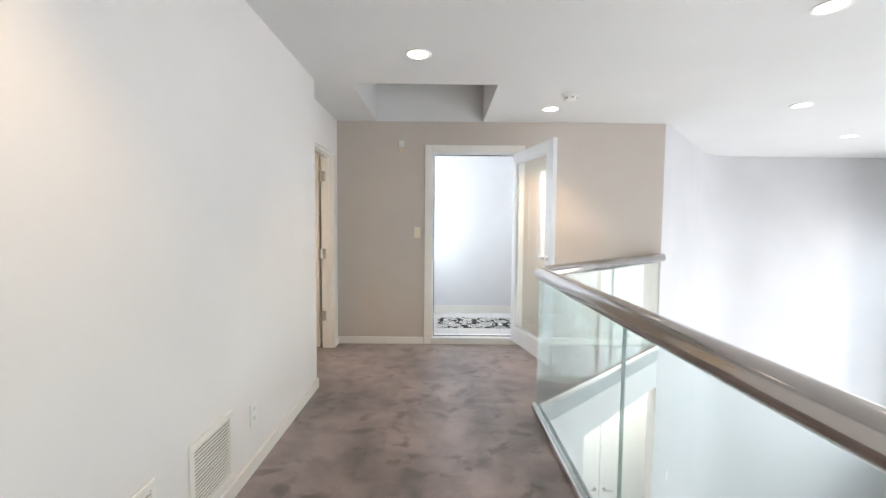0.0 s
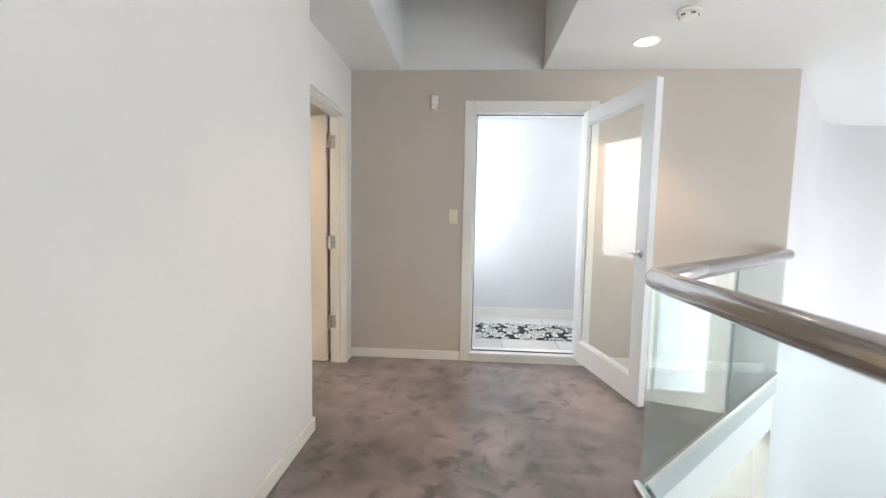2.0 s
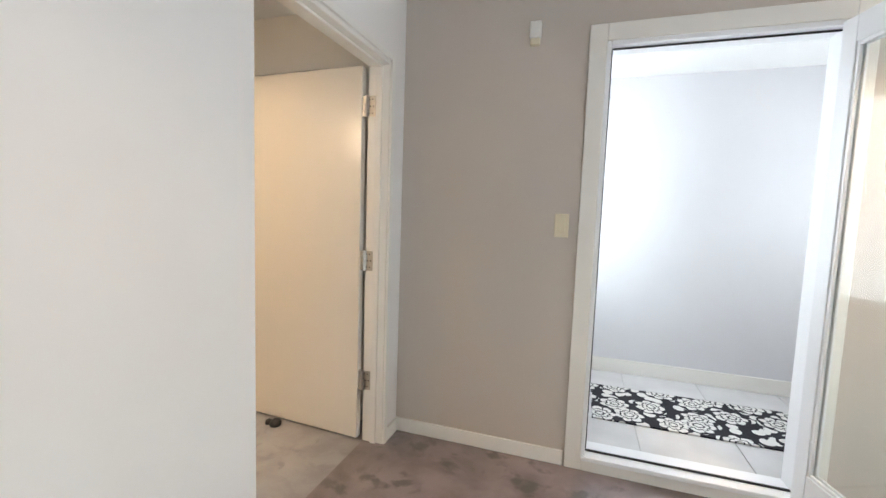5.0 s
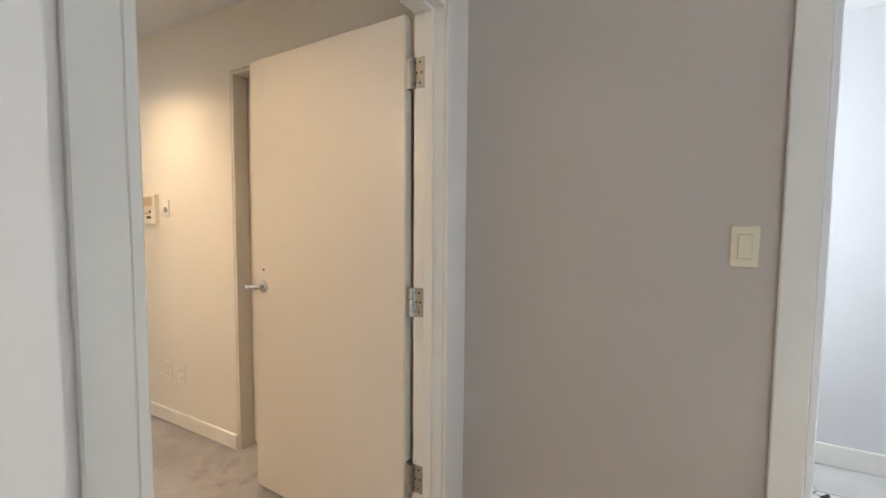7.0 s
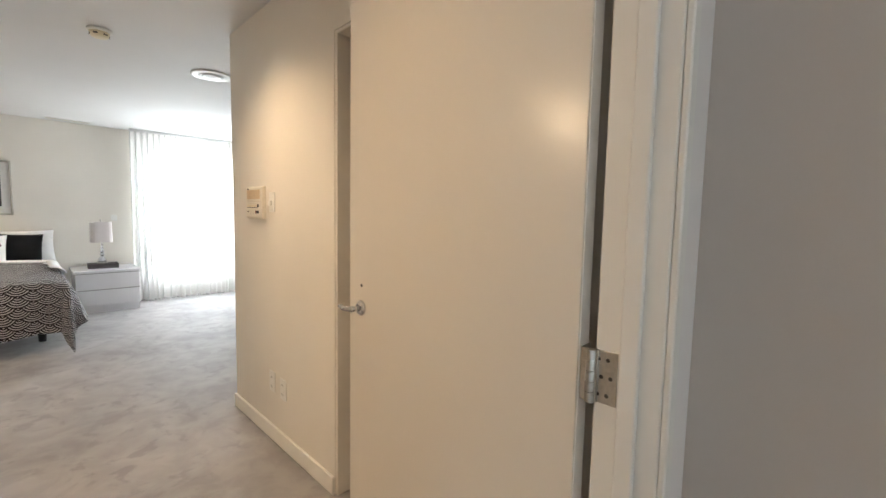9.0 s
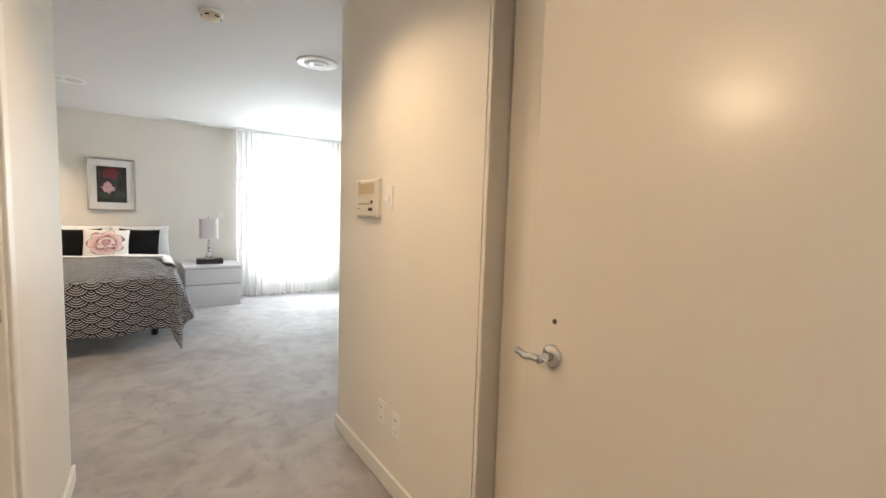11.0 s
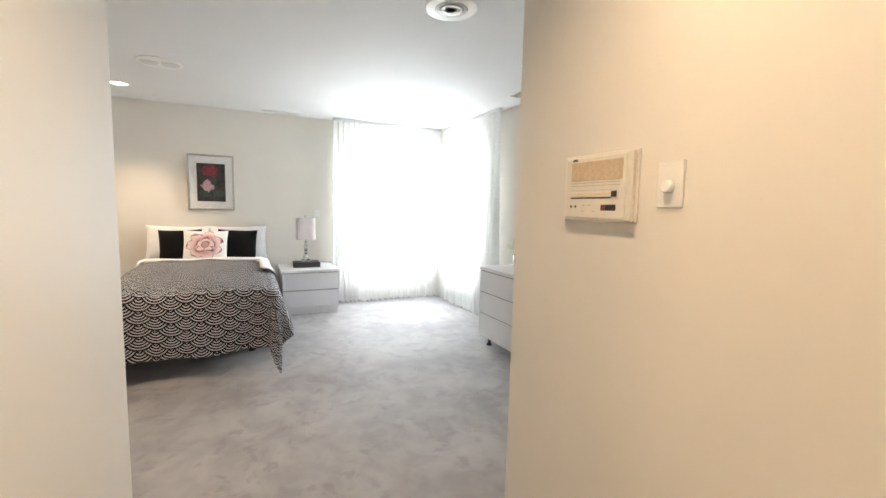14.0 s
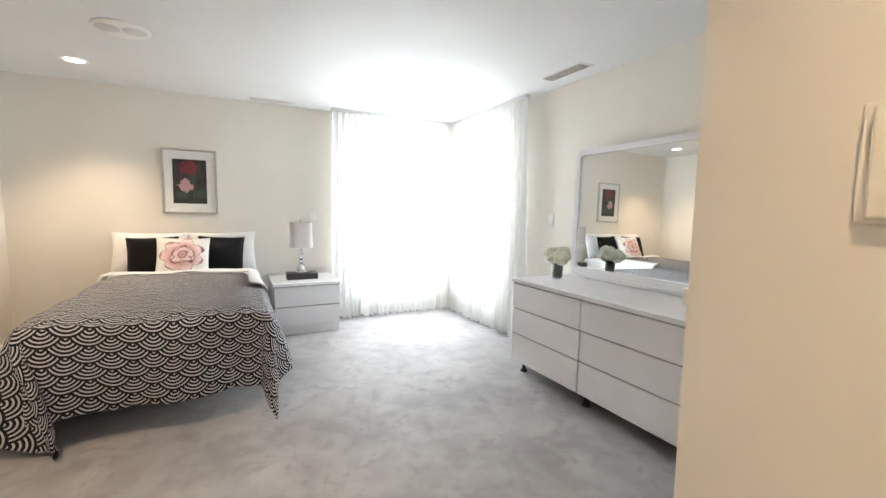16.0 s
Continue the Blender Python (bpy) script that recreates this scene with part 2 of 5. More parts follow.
def scales(name, wide=0.190, rows=0.047, rings=5.0):
    """Overlapping fans of white rings printed on black cotton."""
    m, n, l, b = mat(name)
    uv = n.new("ShaderNodeUVMap").outputs[0]
    s = n.new("ShaderNodeSeparateXYZ")
    l.new(uv, s.inputs[0])
    u, v = s.outputs[0], s.outputs[1]
    R = wide / 2
    k0 = val(n, l, "FLOOR", val(n, l, "DIVIDE", val(n, l, "ADD", v, R), rows))
    dist = None
    for step in (4, 3, 2, 1, 0):
        k = val(n, l, "SUBTRACT", k0, float(step))
        odd = val(n, l, "FLOORED_MODULO", k, 2.0)
        uu = val(n, l, "SUBTRACT", val(n, l, "DIVIDE", u, wide), val(n, l, "MULTIPLY", odd, 0.5))
        du = val(n, l, "MULTIPLY", val(n, l, "SUBTRACT", val(n, l, "FRACT", uu), 0.5), wide)
        dv = val(n, l, "SUBTRACT", v, val(n, l, "MULTIPLY", k, rows))
        d = val(n, l, "SQRT", val(n, l, "ADD", val(n, l, "MULTIPLY", du, du), val(n, l, "MULTIPLY", dv, dv)))
        if dist is None:
            dist = d
        else:
            inside = val(n, l, "LESS_THAN", d, R)
            dist = val(n, l, "ADD", val(n, l, "MULTIPLY", inside, d), val(n, l, "MULTIPLY", val(n, l, "SUBTRACT", 1.0, inside), dist))
    ring = val(n, l, "FRACT", val(n, l, "MULTIPLY", val(n, l, "DIVIDE", dist, R), rings))
    edge = ramp(n, l, ring, [(0.0, (0.56, 0.545, 0.57)), (0.36, (0.56, 0.545, 0.57)), (0.43, (0.007, 0.005, 0.008)), (0.96, (0.007, 0.005, 0.008))])
    l.new(edge, b.inputs["Base Color"])
    b.inputs["Roughness"].default_value = 0.85
    b.inputs["Sheen Weight"].default_value = 0.0
    w = tex(n, l, "ShaderNodeTexNoise", 700, None, 2)
    cr = tex(n, l, "ShaderNodeTexNoise", 14, None, 4)
    bump(n, l, b, val(n, l, "ADD", cr.outputs["Fac"], val(n, l, "MULTIPLY", w.outputs["Fac"], 0.1)), 0.35, 0.01)
    return m


M_SCALES = scales("scallop_print")


def flower_print():
    """A large pink bloom on white: rings of petals with fine dark edges."""
    m, n, l, b = mat("flower_print")
    uv = n.new("ShaderNodeUVMap").outputs[0]
    nz = tex(n, l, "ShaderNodeTexNoise", 4.0, uv, 3)
    s = n.new("ShaderNodeSeparateXYZ")
    l.new(uv, s.inputs[0])
    x, y = val(n, l, "SUBTRACT", s.outputs[0], 0.5), val(n, l, "SUBTRACT", s.outputs[1], 0.52)
    r = val(n, l, "SQRT", val(n, l, "ADD", val(n, l, "MULTIPLY", x, x), val(n, l, "MULTIPLY", y, y)))
    r = val(n, l, "ADD", r, val(n, l, "MULTIPLY", val(n, l, "SUBTRACT", nz.outputs["Fac"], 0.5), 0.26))
    a = val(n, l, "ARCTAN2", y, x)
    lobes = val(n, l, "MULTIPLY", val(n, l, "ABSOLUTE", val(n, l, "SINE", val(n, l, "MULTIPLY", a, 3.5))), 0.11)
    lobe2 = val(n, l, "MULTIPLY", val(n, l, "ABSOLUTE", val(n, l, "SINE", val(n, l, "MULTIPLY_ADD", a, 2.5, 0.9))), 0.09)
    outer = val(n, l, "SUBTRACT", r, val(n, l, "ADD", lobes, 0.30))
    inner = val(n, l, "SUBTRACT", r, val(n, l, "ADD", lobe2, 0.13))
    core = val(n, l, "SUBTRACT", r, 0.075)

    def band(d, w):
        return val(n, l, "LESS_THAN", val(n, l, "ABSOLUTE", d), w)

    pet = ramp(n, l, val(n, l, "FRACT", val(n, l, "MULTIPLY", r, 5.5)), [(0.0, (0.52, 0.26, 0.27)), (0.5, (0.76, 0.53, 0.52)), (0.95, (0.84, 0.73, 0.71))])
    mx = n.new("ShaderNodeMix")
    mx.data_type = "RGBA"
    l.new(val(n, l, "LESS_THAN", outer, 0.0), mx.inputs["Factor"])
    mx.inputs["A"].default_value = (0.82, 0.80, 0.77, 1)
    l.new(pet, mx.inputs["B"])
    ln = val(n, l, "MAXIMUM", band(outer, 0.008), val(n, l, "MAXIMUM", band(inner, 0.011), band(core, 0.012)))
    mx2 = n.new("ShaderNodeMix")
    mx2.data_type = "RGBA"
    l.new(ln, mx2.inputs["Factor"])
    l.new(mx.outputs["Result"], mx2.inputs["A"])
    mx2.inputs["B"].default_value = (0.24, 0.09, 0.10, 1)
    l.new(mx2.outputs["Result"], b.inputs["Base Color"])
    b.inputs["Roughness"].default_value = 0.9
    return m


M_FLOWER = flower_print()


def rug_mat():
    m, n, l, b = mat("floral_rug")
    pos = world_pos(n)
    w = tex(n, l, "ShaderNodeTexNoise", 9, pos, 3)
    mv = n.new("ShaderNodeVectorMath")
    mv.operation = "MULTIPLY_ADD"
    l.new(w.outputs["Color"], mv.inputs[0])
    mv.inputs[1].default_value = (0.045, 0.045, 0)
    l.new(pos, mv.inputs[2])
    v = tex(n, l, "ShaderNodeTexVoronoi", 4.9, mv.outputs[0], 0.0)
    v.voronoi_dimensions = "2D"
    dot = tex(n, l, "ShaderNodeTexVoronoi", 11, mv.outputs[0], 0.0)
    dot.voronoi_dimensions = "2D"
    v.inputs["Randomness"].default_value = 0.75
    away = n.new("ShaderNodeVectorMath")
    away.operation = "SUBTRACT"
    l.new(mv.outputs[0], away.inputs[0])
    l.new(v.outputs["Position"], away.inputs[1])
    sp = n.new("ShaderNodeSeparateXYZ")
    l.new(away.outputs[0], sp.inputs[0])
    ang = val(n, l, "ARCTAN2", sp.outputs[1], sp.outputs[0])
    lobe = val(n, l, "ABSOLUTE", val(n, l, "COSINE", val(n, l, "MULTIPLY", ang, 3.5)))
    rim = val(n, l, "MULTIPLY_ADD", lobe, 0.10, 0.34)
    part_r = val(n, l, "DIVIDE", v.outputs["Distance"], rim)
    bloom = val(n, l, "LESS_THAN", part_r, 1.0)
    ring = val(n, l, "GREATER_THAN", val(n, l, "ABSOLUTE", val(n, l, "SUBTRACT", part_r, 0.60)), 0.05)
    eye = val(n, l, "GREATER_THAN", val(n, l, "ABSOLUTE", val(n, l, "SUBTRACT", part_r, 0.28)), 0.06)
    seam = val(n, l, "MAXIMUM", val(n, l, "GREATER_THAN", lobe, 0.16), val(n, l, "LESS_THAN", part_r, 0.60))
    line = val(n, l, "MULTIPLY", val(n, l, "MULTIPLY", ring, eye), seam)
    leafy = val(n, l, "MULTIPLY", val(n, l, "GREATER_THAN", v.outputs["Distance"], 0.50), val(n, l, "LESS_THAN", dot.outputs["Distance"], 0.36))
    f = val(n, l, "MAXIMUM", val(n, l, "MULTIPLY", bloom, line), leafy)
    l.new(ramp(n, l, f, [(0.3, (0.016, 0.016, 0.022)), (0.7, (0.74, 0.73, 0.70))]), b.inputs["Base Color"])
    b.inputs["Roughness"].default_value = 0.95
    t = tex(n, l, "ShaderNodeTexNoise", 400, pos, 2)
    bump(n, l, b, t.outputs["Fac"], 0.4, 0.003)
    return m


M_RUG = rug_mat()


def painting():
    """Dark ground with a red bloom above a pale pink one, stems and leaves."""
    m, n, l, b = mat("rose_painting")
    uv = n.new("ShaderNodeUVMap").outputs[0]
    nz = tex(n, l, "ShaderNodeTexNoise", 7, uv, 5)
    s = n.new("ShaderNodeSeparateXYZ")
    l.new(uv, s.inputs[0])
    base = ramp(n, l, nz.outputs["Fac"], [(0.3, (0.012, 0.010, 0.010)), (0.7, (0.050, 0.042, 0.038))])

    def blob(cx, cy, rx, ry, cols, under):
        x = val(n, l, "DIVIDE", val(n, l, "SUBTRACT", s.outputs[0], cx), rx)
        y = val(n, l, "DIVIDE", val(n, l, "SUBTRACT", s.outputs[1], cy), ry)
        r = val(n, l, "SQRT", val(n, l, "ADD", val(n, l, "MULTIPLY", x, x), val(n, l, "MULTIPLY", y, y)))
        r = val(n, l, "ADD", r, val(n, l, "MULTIPLY", val(n, l, "SUBTRACT", nz.outputs["Fac"], 0.5), 1.7))
        c = ramp(n, l, val(n, l, "FRACT", val(n, l, "MULTIPLY", r, 2.6)), [(0.0, cols[0]), (0.6, cols[1]), (0.95, cols[2])])
        mx = n.new("ShaderNodeMix")
        mx.data_type = "RGBA"
        l.new(val(n, l, "LESS_THAN", r, 1.0), mx.inputs["Factor"])
        l.new(under, mx.inputs["A"])
        l.new(c, mx.inputs["B"])
        return mx.outputs["Result"]

    green = ((0.03, 0.045, 0.03), (0.06, 0.09, 0.06), (0.02, 0.03, 0.02))
    c = blob(0.60, 0.30, 0.035, 0.32, green, base)
    c = blob(0.28, 0.20, 0.20, 0.09, green, c)
    c = blob(0.80, 0.22, 0.17, 0.10, green, c)
    c = blob(0.60, 0.58, 0.09, 0.08, green, c)
    c = blob(0.48, 0.80, 0.26, 0.16, ((0.07, 0.010, 0.012), (0.24, 0.035, 0.045), (0.15, 0.02, 0.03)), c)
    c = blob(0.36, 0.41, 0.21, 0.14, ((0.30, 0.12, 0.13), (0.62, 0.42, 0.42), (0.45, 0.25, 0.26)), c)
    l.new(c, b.inputs["Base Color"])
    b.inputs["Roughness"].default_value = 0.3
    return m


M_PAINTING = painting()

# ---- building helpers ----


def box(x0, x1, y0, y1, z0, z1, r=0.0, seg=2, bm=None):
    """A box, with rounded edges where r is given; added to bm if one is handed over."""
    one = bmesh.new()
    bmesh.ops.create_cube(one, size=1)
    bmesh.ops.scale(one, vec=(abs(x1 - x0), abs(y1 - y0), abs(z1 - z0)), verts=one.verts)
    bmesh.ops.translate(one, vec=((x0 + x1) / 2, (y0 + y1) / 2, (z0 + z1) / 2), verts=one.verts)
    if r:
        bmesh.ops.bevel(one, geom=one.edges[:], offset=r, segments=seg, affect="EDGES", profile=0.5)
    return one if bm is None else add(bm, one)


def add(bm, other):
    me = bpy.data.meshes.new("tmp")
    other.to_mesh(me)
    other.free()
    bm.from_mesh(me)
    bpy.data.meshes.remove(me)
    return bm


def turn(bm, m):
    bmesh.ops.transform(bm, matrix=m, verts=bm.verts)
    return bm


def lathe(profile, seg=32):
    """A solid of revolution round z from (radius, height) pairs."""
    bm = bmesh.new()
    rings = []
    for r, z in profile:
        rings.append([bm.verts.new((r * math.cos(2 * math.pi * k / seg), r * math.sin(2 * math.pi * k / seg), z)) for k in range(seg)])
    for a, b in zip(rings, rings[1:]):
        for k in range(seg):
            bm.faces.new((a[k], a[(k + 1) % seg], b[(k + 1) % seg], b[k]))
    bm.faces.new(list(reversed(rings[0])))
    bm.faces.new(rings[-1])
    bmesh.ops.recalc_face_normals(bm, faces=bm.faces)
    return bm


def tube(path, r, seg=16, flat=1.0):
    """A rod along a path of points; flat squeezes its height."""
    bm = bmesh.new()
    pts = [Vector(p) for p in path]
    rings = []
    for i, p in enumerate(pts):
        d = (pts[min(i + 1, len(pts) - 1)] - pts[max(i - 1, 0)]).normalized()
        side = d.cross(Vector((0, 0, 1)))
        side = side.normalized() if side.length > 1e-4 else Vector((1, 0, 0))
        up = side.cross(d)
        rings.append([bm.verts.new(p + side * r * math.cos(2 * math.pi * k / seg) + up * r * flat * math.sin(2 * math.pi * k / seg)) for k in range(seg)])
    for a, b in zip(rings, rings[1:]):
        for k in range(seg):
            bm.faces.new((a[k], a[(k + 1) % seg], b[(k + 1) % seg], b[k]))
    bm.faces.new(list(reversed(rings[0])))
    bm.faces.new(rings[-1])
    bmesh.ops.recalc_face_normals(bm, faces=bm.faces)
    return bm


def part(name, bm, material, parent=None, label="", smooth=False, m=None):
    me = bpy.data.meshes.new(name)
    bm.to_mesh(me)
    bm.free()
    me.materials.append(material)
    if smooth:
        for p in me.polygons:
            p.use_smooth = True
    ob = new(name, me)
    if m is not None:
        ob.matrix_basis = m
    ob.parent = parent
    if label:
        ob["label"] = label
    return ob


def thing(name, label, category, m=None, group=""):
    ob = new(name)
    ob.empty_display_size = 0.05
    if m is not None:
        ob.matrix_basis = m
    return tagged(ob, label, category, group)


def shell(name, label, material, boxes, category="wall"):
    bm = bmesh.new()
    for b in boxes:
        box(*b, bm=bm)
    return tagged(part(name, bm, material), label, category, kind="structure")


def prism(name, label, material, outline, z0, z1, category):
    """An upright solid over a flat outline, given anticlockwise."""
    bm = bmesh.new()
    lo = [bm.verts.new((x, y, z0)) for x, y in outline]
    hi = [bm.verts.new((x, y, z1)) for x, y in outline]
    bm.faces.new(list(reversed(lo)))
    bm.faces.new(hi)
    for k in range(len(outline)):
        j = (k + 1) % len(outline)
        bm.faces.new((lo[k], lo[j], hi[j], hi[k]))
    return tagged(part(name, bm, material), label, category, kind="structure")


# ---- plan ----
XL = -1.095               # hall's side wall
YF = 4.445                # hall's end wall
XD0, XD1 = -1.238, -1.355  # faces of the wall with the bedroom door
RC = (0.56, 2.85)         # corner of the balustrade
RE = (2.285, 4.445)        # where the balustrade meets the end wall
YP = 4.46                 # passage wall with the intercom
YQ = 3.25                # passage wall facing it
XC, XQ = -3.893, -4.06    # where the passage walls end
XB, YB0, YB1 = -8.315, 1.77, 6.225   # bedroom walls
VF = (4.05, 6.45)         # far corner of the void
VX, VY0 = 7.15, -3.0              # outer walls of the void

# floors
prism("floor_hall", "dark taupe cut-pile carpet with brushed marks", M_HALLC,
      [(XD1, 3.323), (XD0, 3.323), (XD0, 3.195), (XL, 3.195), (XL, VY0), (RC[0], VY0), RC, RE, (RE[0], YF), (XD0, YF), (XD0, 4.285), (XD1, 4.285)], -0.16, 0.0, "carpet")
shell("floor_bedroom", "light grey cut-pile bedroom carpet", M_BEDC, [(XB - 0.2, XD1, YB0 - 0.2, YB1 + 0.2, -0.16, -0.001)], "carpet")
shell("floor_landing", "raised landing floor under pale stone tiles", M_GROUT, [(-1.05, 1.75, YF + 0.02, 5.9, -0.16, 0.060)], "floor")
shell("floor_lower", "pale stone floor of the storey below", M_LOWF, [(-1.3, VX + 0.2, VY0 - 0.2, 8.2, LOW - 0.15, LOW)], "floor")

# ceilings with the raised tray
TX0, TX1, TY0 = -0.815, 0.325, 3.27
shell("ceiling", "smooth white plaster ceiling with a raised tray", M_CEIL, [
    (XB - 0.2, VX + 0.2, YF + 0.0, 8.2, H, H + 0.12),
    (XB - 0.2, VX + 0.2, VY0 - 0.2, TY0, H, H + 0.12),
    (XB - 0.2, TX0, TY0, YF, H, H + 0.12),
    (TX1, VX + 0.2, TY0, YF, H, H + 0.12),
    (TX0 - 0.05, TX0, TY0, YF, H + 0.12, H + 0.62), (TX1, TX1 + 0.05, TY0, YF, H + 0.12, H + 0.62),
    (TX0 - 0.05, TX1 + 0.05, TY0 - 0.05, TY0, H + 0.12, H + 0.62), (TX0 - 0.05, TX1 + 0.05, YF, YF + 0.05, H + 0.12, H + 0.62),
    (TX0 - 0.05, TX1 + 0.05, TY0 - 0.05, YF + 0.05, H + 0.62, H + 0.68)], "ceiling")

# hall walls
shell("wall_hall_side", "cool white painted plaster wall", M_LEFT, [(XL - 0.26, XL, VY0, 3.195, 0, H)])
D2A, D2B, D2H = 3.323, 4.285, 2.02     # bedroom doorway
shell("wall_bedroom_door", "white painted wall round the bedroom doorway", M_LEFT,
      [(XD1, XD0, 3.195, D2A, 0, H), (XD1, XD0, D2B, YF, 0, H), (XD1, XD0, D2A, D2B, D2H, H)])
D1A, D1B, D1H, D1S = -0.215, 0.70, 2.085, 0.075   # glazed doorway
shell("wall_hall_end", "taupe grey painted end wall", M_FAR,
      [(XD0, D1A, YF, YF + 0.14, -0.0, H), (D1B, RE[0], YF, YF + 0.14, 0.0, H), (D1A, D1B, YF, YF + 0.14, D1H, H), (D1A, D1B, YF, YF + 0.14, -0.1, D1S - 0.02)])
shell("wall_hall_back", "white wall closing the hall", M_LEFT, [(XL - 0.26, RC[0], VY0 - 0.15, VY0, -0.16, H)])

# void: walls seen over the balustrade
du = Vector((RE[0] - RC[0], RE[1] - RC[1])).normalized()
nv = Vector((-du.y, du.x))      # away from the void


def diagonal(name, label, material, a, b, z0, z1, thick=0.14, off=0.0):
    p, q = Vector(RC) + du * a + nv * off, Vector(RC) + du * b + nv * off
    return prism(name, label, material, [tuple(p), tuple(q), tuple(q + nv * thick), tuple(p + nv * thick)], z0, z1, "wall")


LEN = (Vector(RE) - Vector(RC)).length
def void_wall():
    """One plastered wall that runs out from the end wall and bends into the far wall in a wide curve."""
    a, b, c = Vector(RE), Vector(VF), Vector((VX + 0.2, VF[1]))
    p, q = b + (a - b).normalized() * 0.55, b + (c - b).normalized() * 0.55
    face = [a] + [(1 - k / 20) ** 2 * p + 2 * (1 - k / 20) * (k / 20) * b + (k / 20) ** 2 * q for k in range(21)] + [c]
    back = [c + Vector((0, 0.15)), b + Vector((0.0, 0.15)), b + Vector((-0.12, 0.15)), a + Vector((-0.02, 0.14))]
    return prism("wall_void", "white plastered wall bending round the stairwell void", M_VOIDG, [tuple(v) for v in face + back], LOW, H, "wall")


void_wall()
OZ = -0.47                      # opening under the landing
diagonal("wall_lower_slope", "white wall below the landing with an opening", M_VOID, 0.0, 0.75, LOW, -0.16)
diagonal("wall_lower_slope_head", "white wall above the lower opening", M_VOID, 0.75, LEN, OZ, -0.16)
shell("wall_under_hall", "white wall below the hall edge", M_VOID, [(RC[0] - 0.14, RC[0], VY0, RC[1], LOW, -0.16)])
# outer walls of the void with their windows
WY0, WY1, WZ0, WZ1 = 2.1, 6.3, -2.25, 1.35
shell("wall_void_window", "white wall with a tall window", M_VOID, [
    (VX, VX + 0.2, VY0, WY0, LOW, H), (VX, VX + 0.2, WY1, 8.2, LOW, H), (VX, VX + 0.2, WY0, WY1, LOW, WZ0), (VX, VX + 0.2, WY0, WY1, WZ1, H)])
shell("wall_void_back", "white back wall with a tall window", M_VOID, [
    (RC[0], 1.2, VY0 - 0.2, VY0, LOW, H), (5.2, VX + 0.2, VY0 - 0.2, VY0, LOW, H), (1.2, 5.2, VY0 - 0.2, VY0, LOW, -2.2), (1.2, 5.2, VY0 - 0.2, VY0, 1.3, H)])


def window(name, m, w, h, cols, label):
    """A framed window in its own plane: x across, z up, opening centred."""
    t = thing(name, label, "window", m)
    t["kind"] = "structure"
    bm = bmesh.new()
    f = 0.06
    box(-w / 2, -w / 2 + f, -0.04, 0.04, -h / 2, h / 2, bm=bm)
    box(w / 2 - f, w / 2, -0.04, 0.04, -h / 2, h / 2, bm=bm)
    box(-w / 2 + f, w / 2 - f, -0.04, 0.04, h / 2 - f, h / 2, bm=bm)
    box(-w / 2 + f, w / 2 - f, -0.04, 0.04, -h / 2, -h / 2 + f, bm=bm)
    part("window_frame", bm, M_TRIM, t)
    for k in range(1, cols):
        x = -w / 2 + w * k / cols
        part("mullion", box(x - 0.03, x + 0.03, -0.035, 0.035, -h / 2 + f, h / 2 - f, 0.004), M_TRIM, t)
    for k in range(cols):
        x0, x1 = -w / 2 + w * k / cols + 0.03, -w / 2 + w * (k + 1) / cols - 0.03
        g = part("pane", box(x0, x1, -0.004, 0.004, -h / 2 + f, h / 2 - f), M_WGLASS, t)
        g.visible_shadow = False
    part("window_sill", box(-w / 2 - 0.03, w / 2 + 0.03, -0.12, -0.041, -h / 2 - 0.03, -h / 2 + 0.005, 0.006), M_TRIM, t)
    return t


window("window_1", pose(VX + 0.12, (WY0 + WY1) / 2, (WZ0 + WZ1) / 2, 0, 0, -90), WY1 - WY0, WZ1 - WZ0, 4, "tall white-framed window of the stairwell")
window("window_2", pose(3.2, VY0 - 0.12, -0.45, 0, 0, 180), 4.0, 3.5, 4, "tall white-framed window of the back wall")

# room below, through the lower opening
shell("wall_lower_room", "white walls of the lower room", M_VOID, [(-0.5, 2.75, 5.26, 5.38, LOW, -0.30), (-0.62, -0.5, 3.0, 5.38, LOW, -0.30)])
prism("ceiling_lower", "white ceiling of the lower room", M_CEIL, [(-1.3, 3.02), (0.50, 3.02), (2.2, 4.62), (3.9, 6.5), (3.9, 8.0), (-1.3, 8.0)], -0.30, -0.17, "ceiling")

# landing beyond the glazed door
shell("wall_landing_back", "pale grey wall of the landing room", M_LAND, [(-1.05, 1.75, 5.76, 5.9, 0.06, 2.32)])
LX, LY0, LY1, LZ1 = -0.45, 4.82, 5.69, 2.20      # outside door of the landing
shell("wall_landing_side", "pale grey side wall with the outside doorway", M_LAND, [
    (LX - 0.14, LX, YF + 0.14, LY0, 0.06, 2.32), (LX - 0.14, LX, LY1, 5.759, 0.06, 2.32), (LX - 0.14, LX, LY0, LY1, LZ1, 2.32)])
# the end wall's window is unseen, an opening added for the fill light
shell("wall_landing_end", "pale grey end wall of the landing room with an added window", M_LAND, [
    (1.6, 1.75, YF + 0.14, 4.9, 0.06, 2.32), (1.6, 1.75, 5.5, 5.76, 0.06, 2.32), (1.6, 1.75, 4.9, 5.5, 0.06, 1.02), (1.6, 1.75, 4.9, 5.5, 2.08, 2.32)])
window("added_window_3", pose(1.665, 5.2, 1.55, 0, 0, -90), 0.6, 1.06, 1, "unseen white-framed window added to light the landing room")
shell("ceiling_landing", "white ceiling of the landing room", M_CEIL, [(-1.05, 1.75, YF + 0.14, 5.9, 2.32, 2.405)], "ceiling")
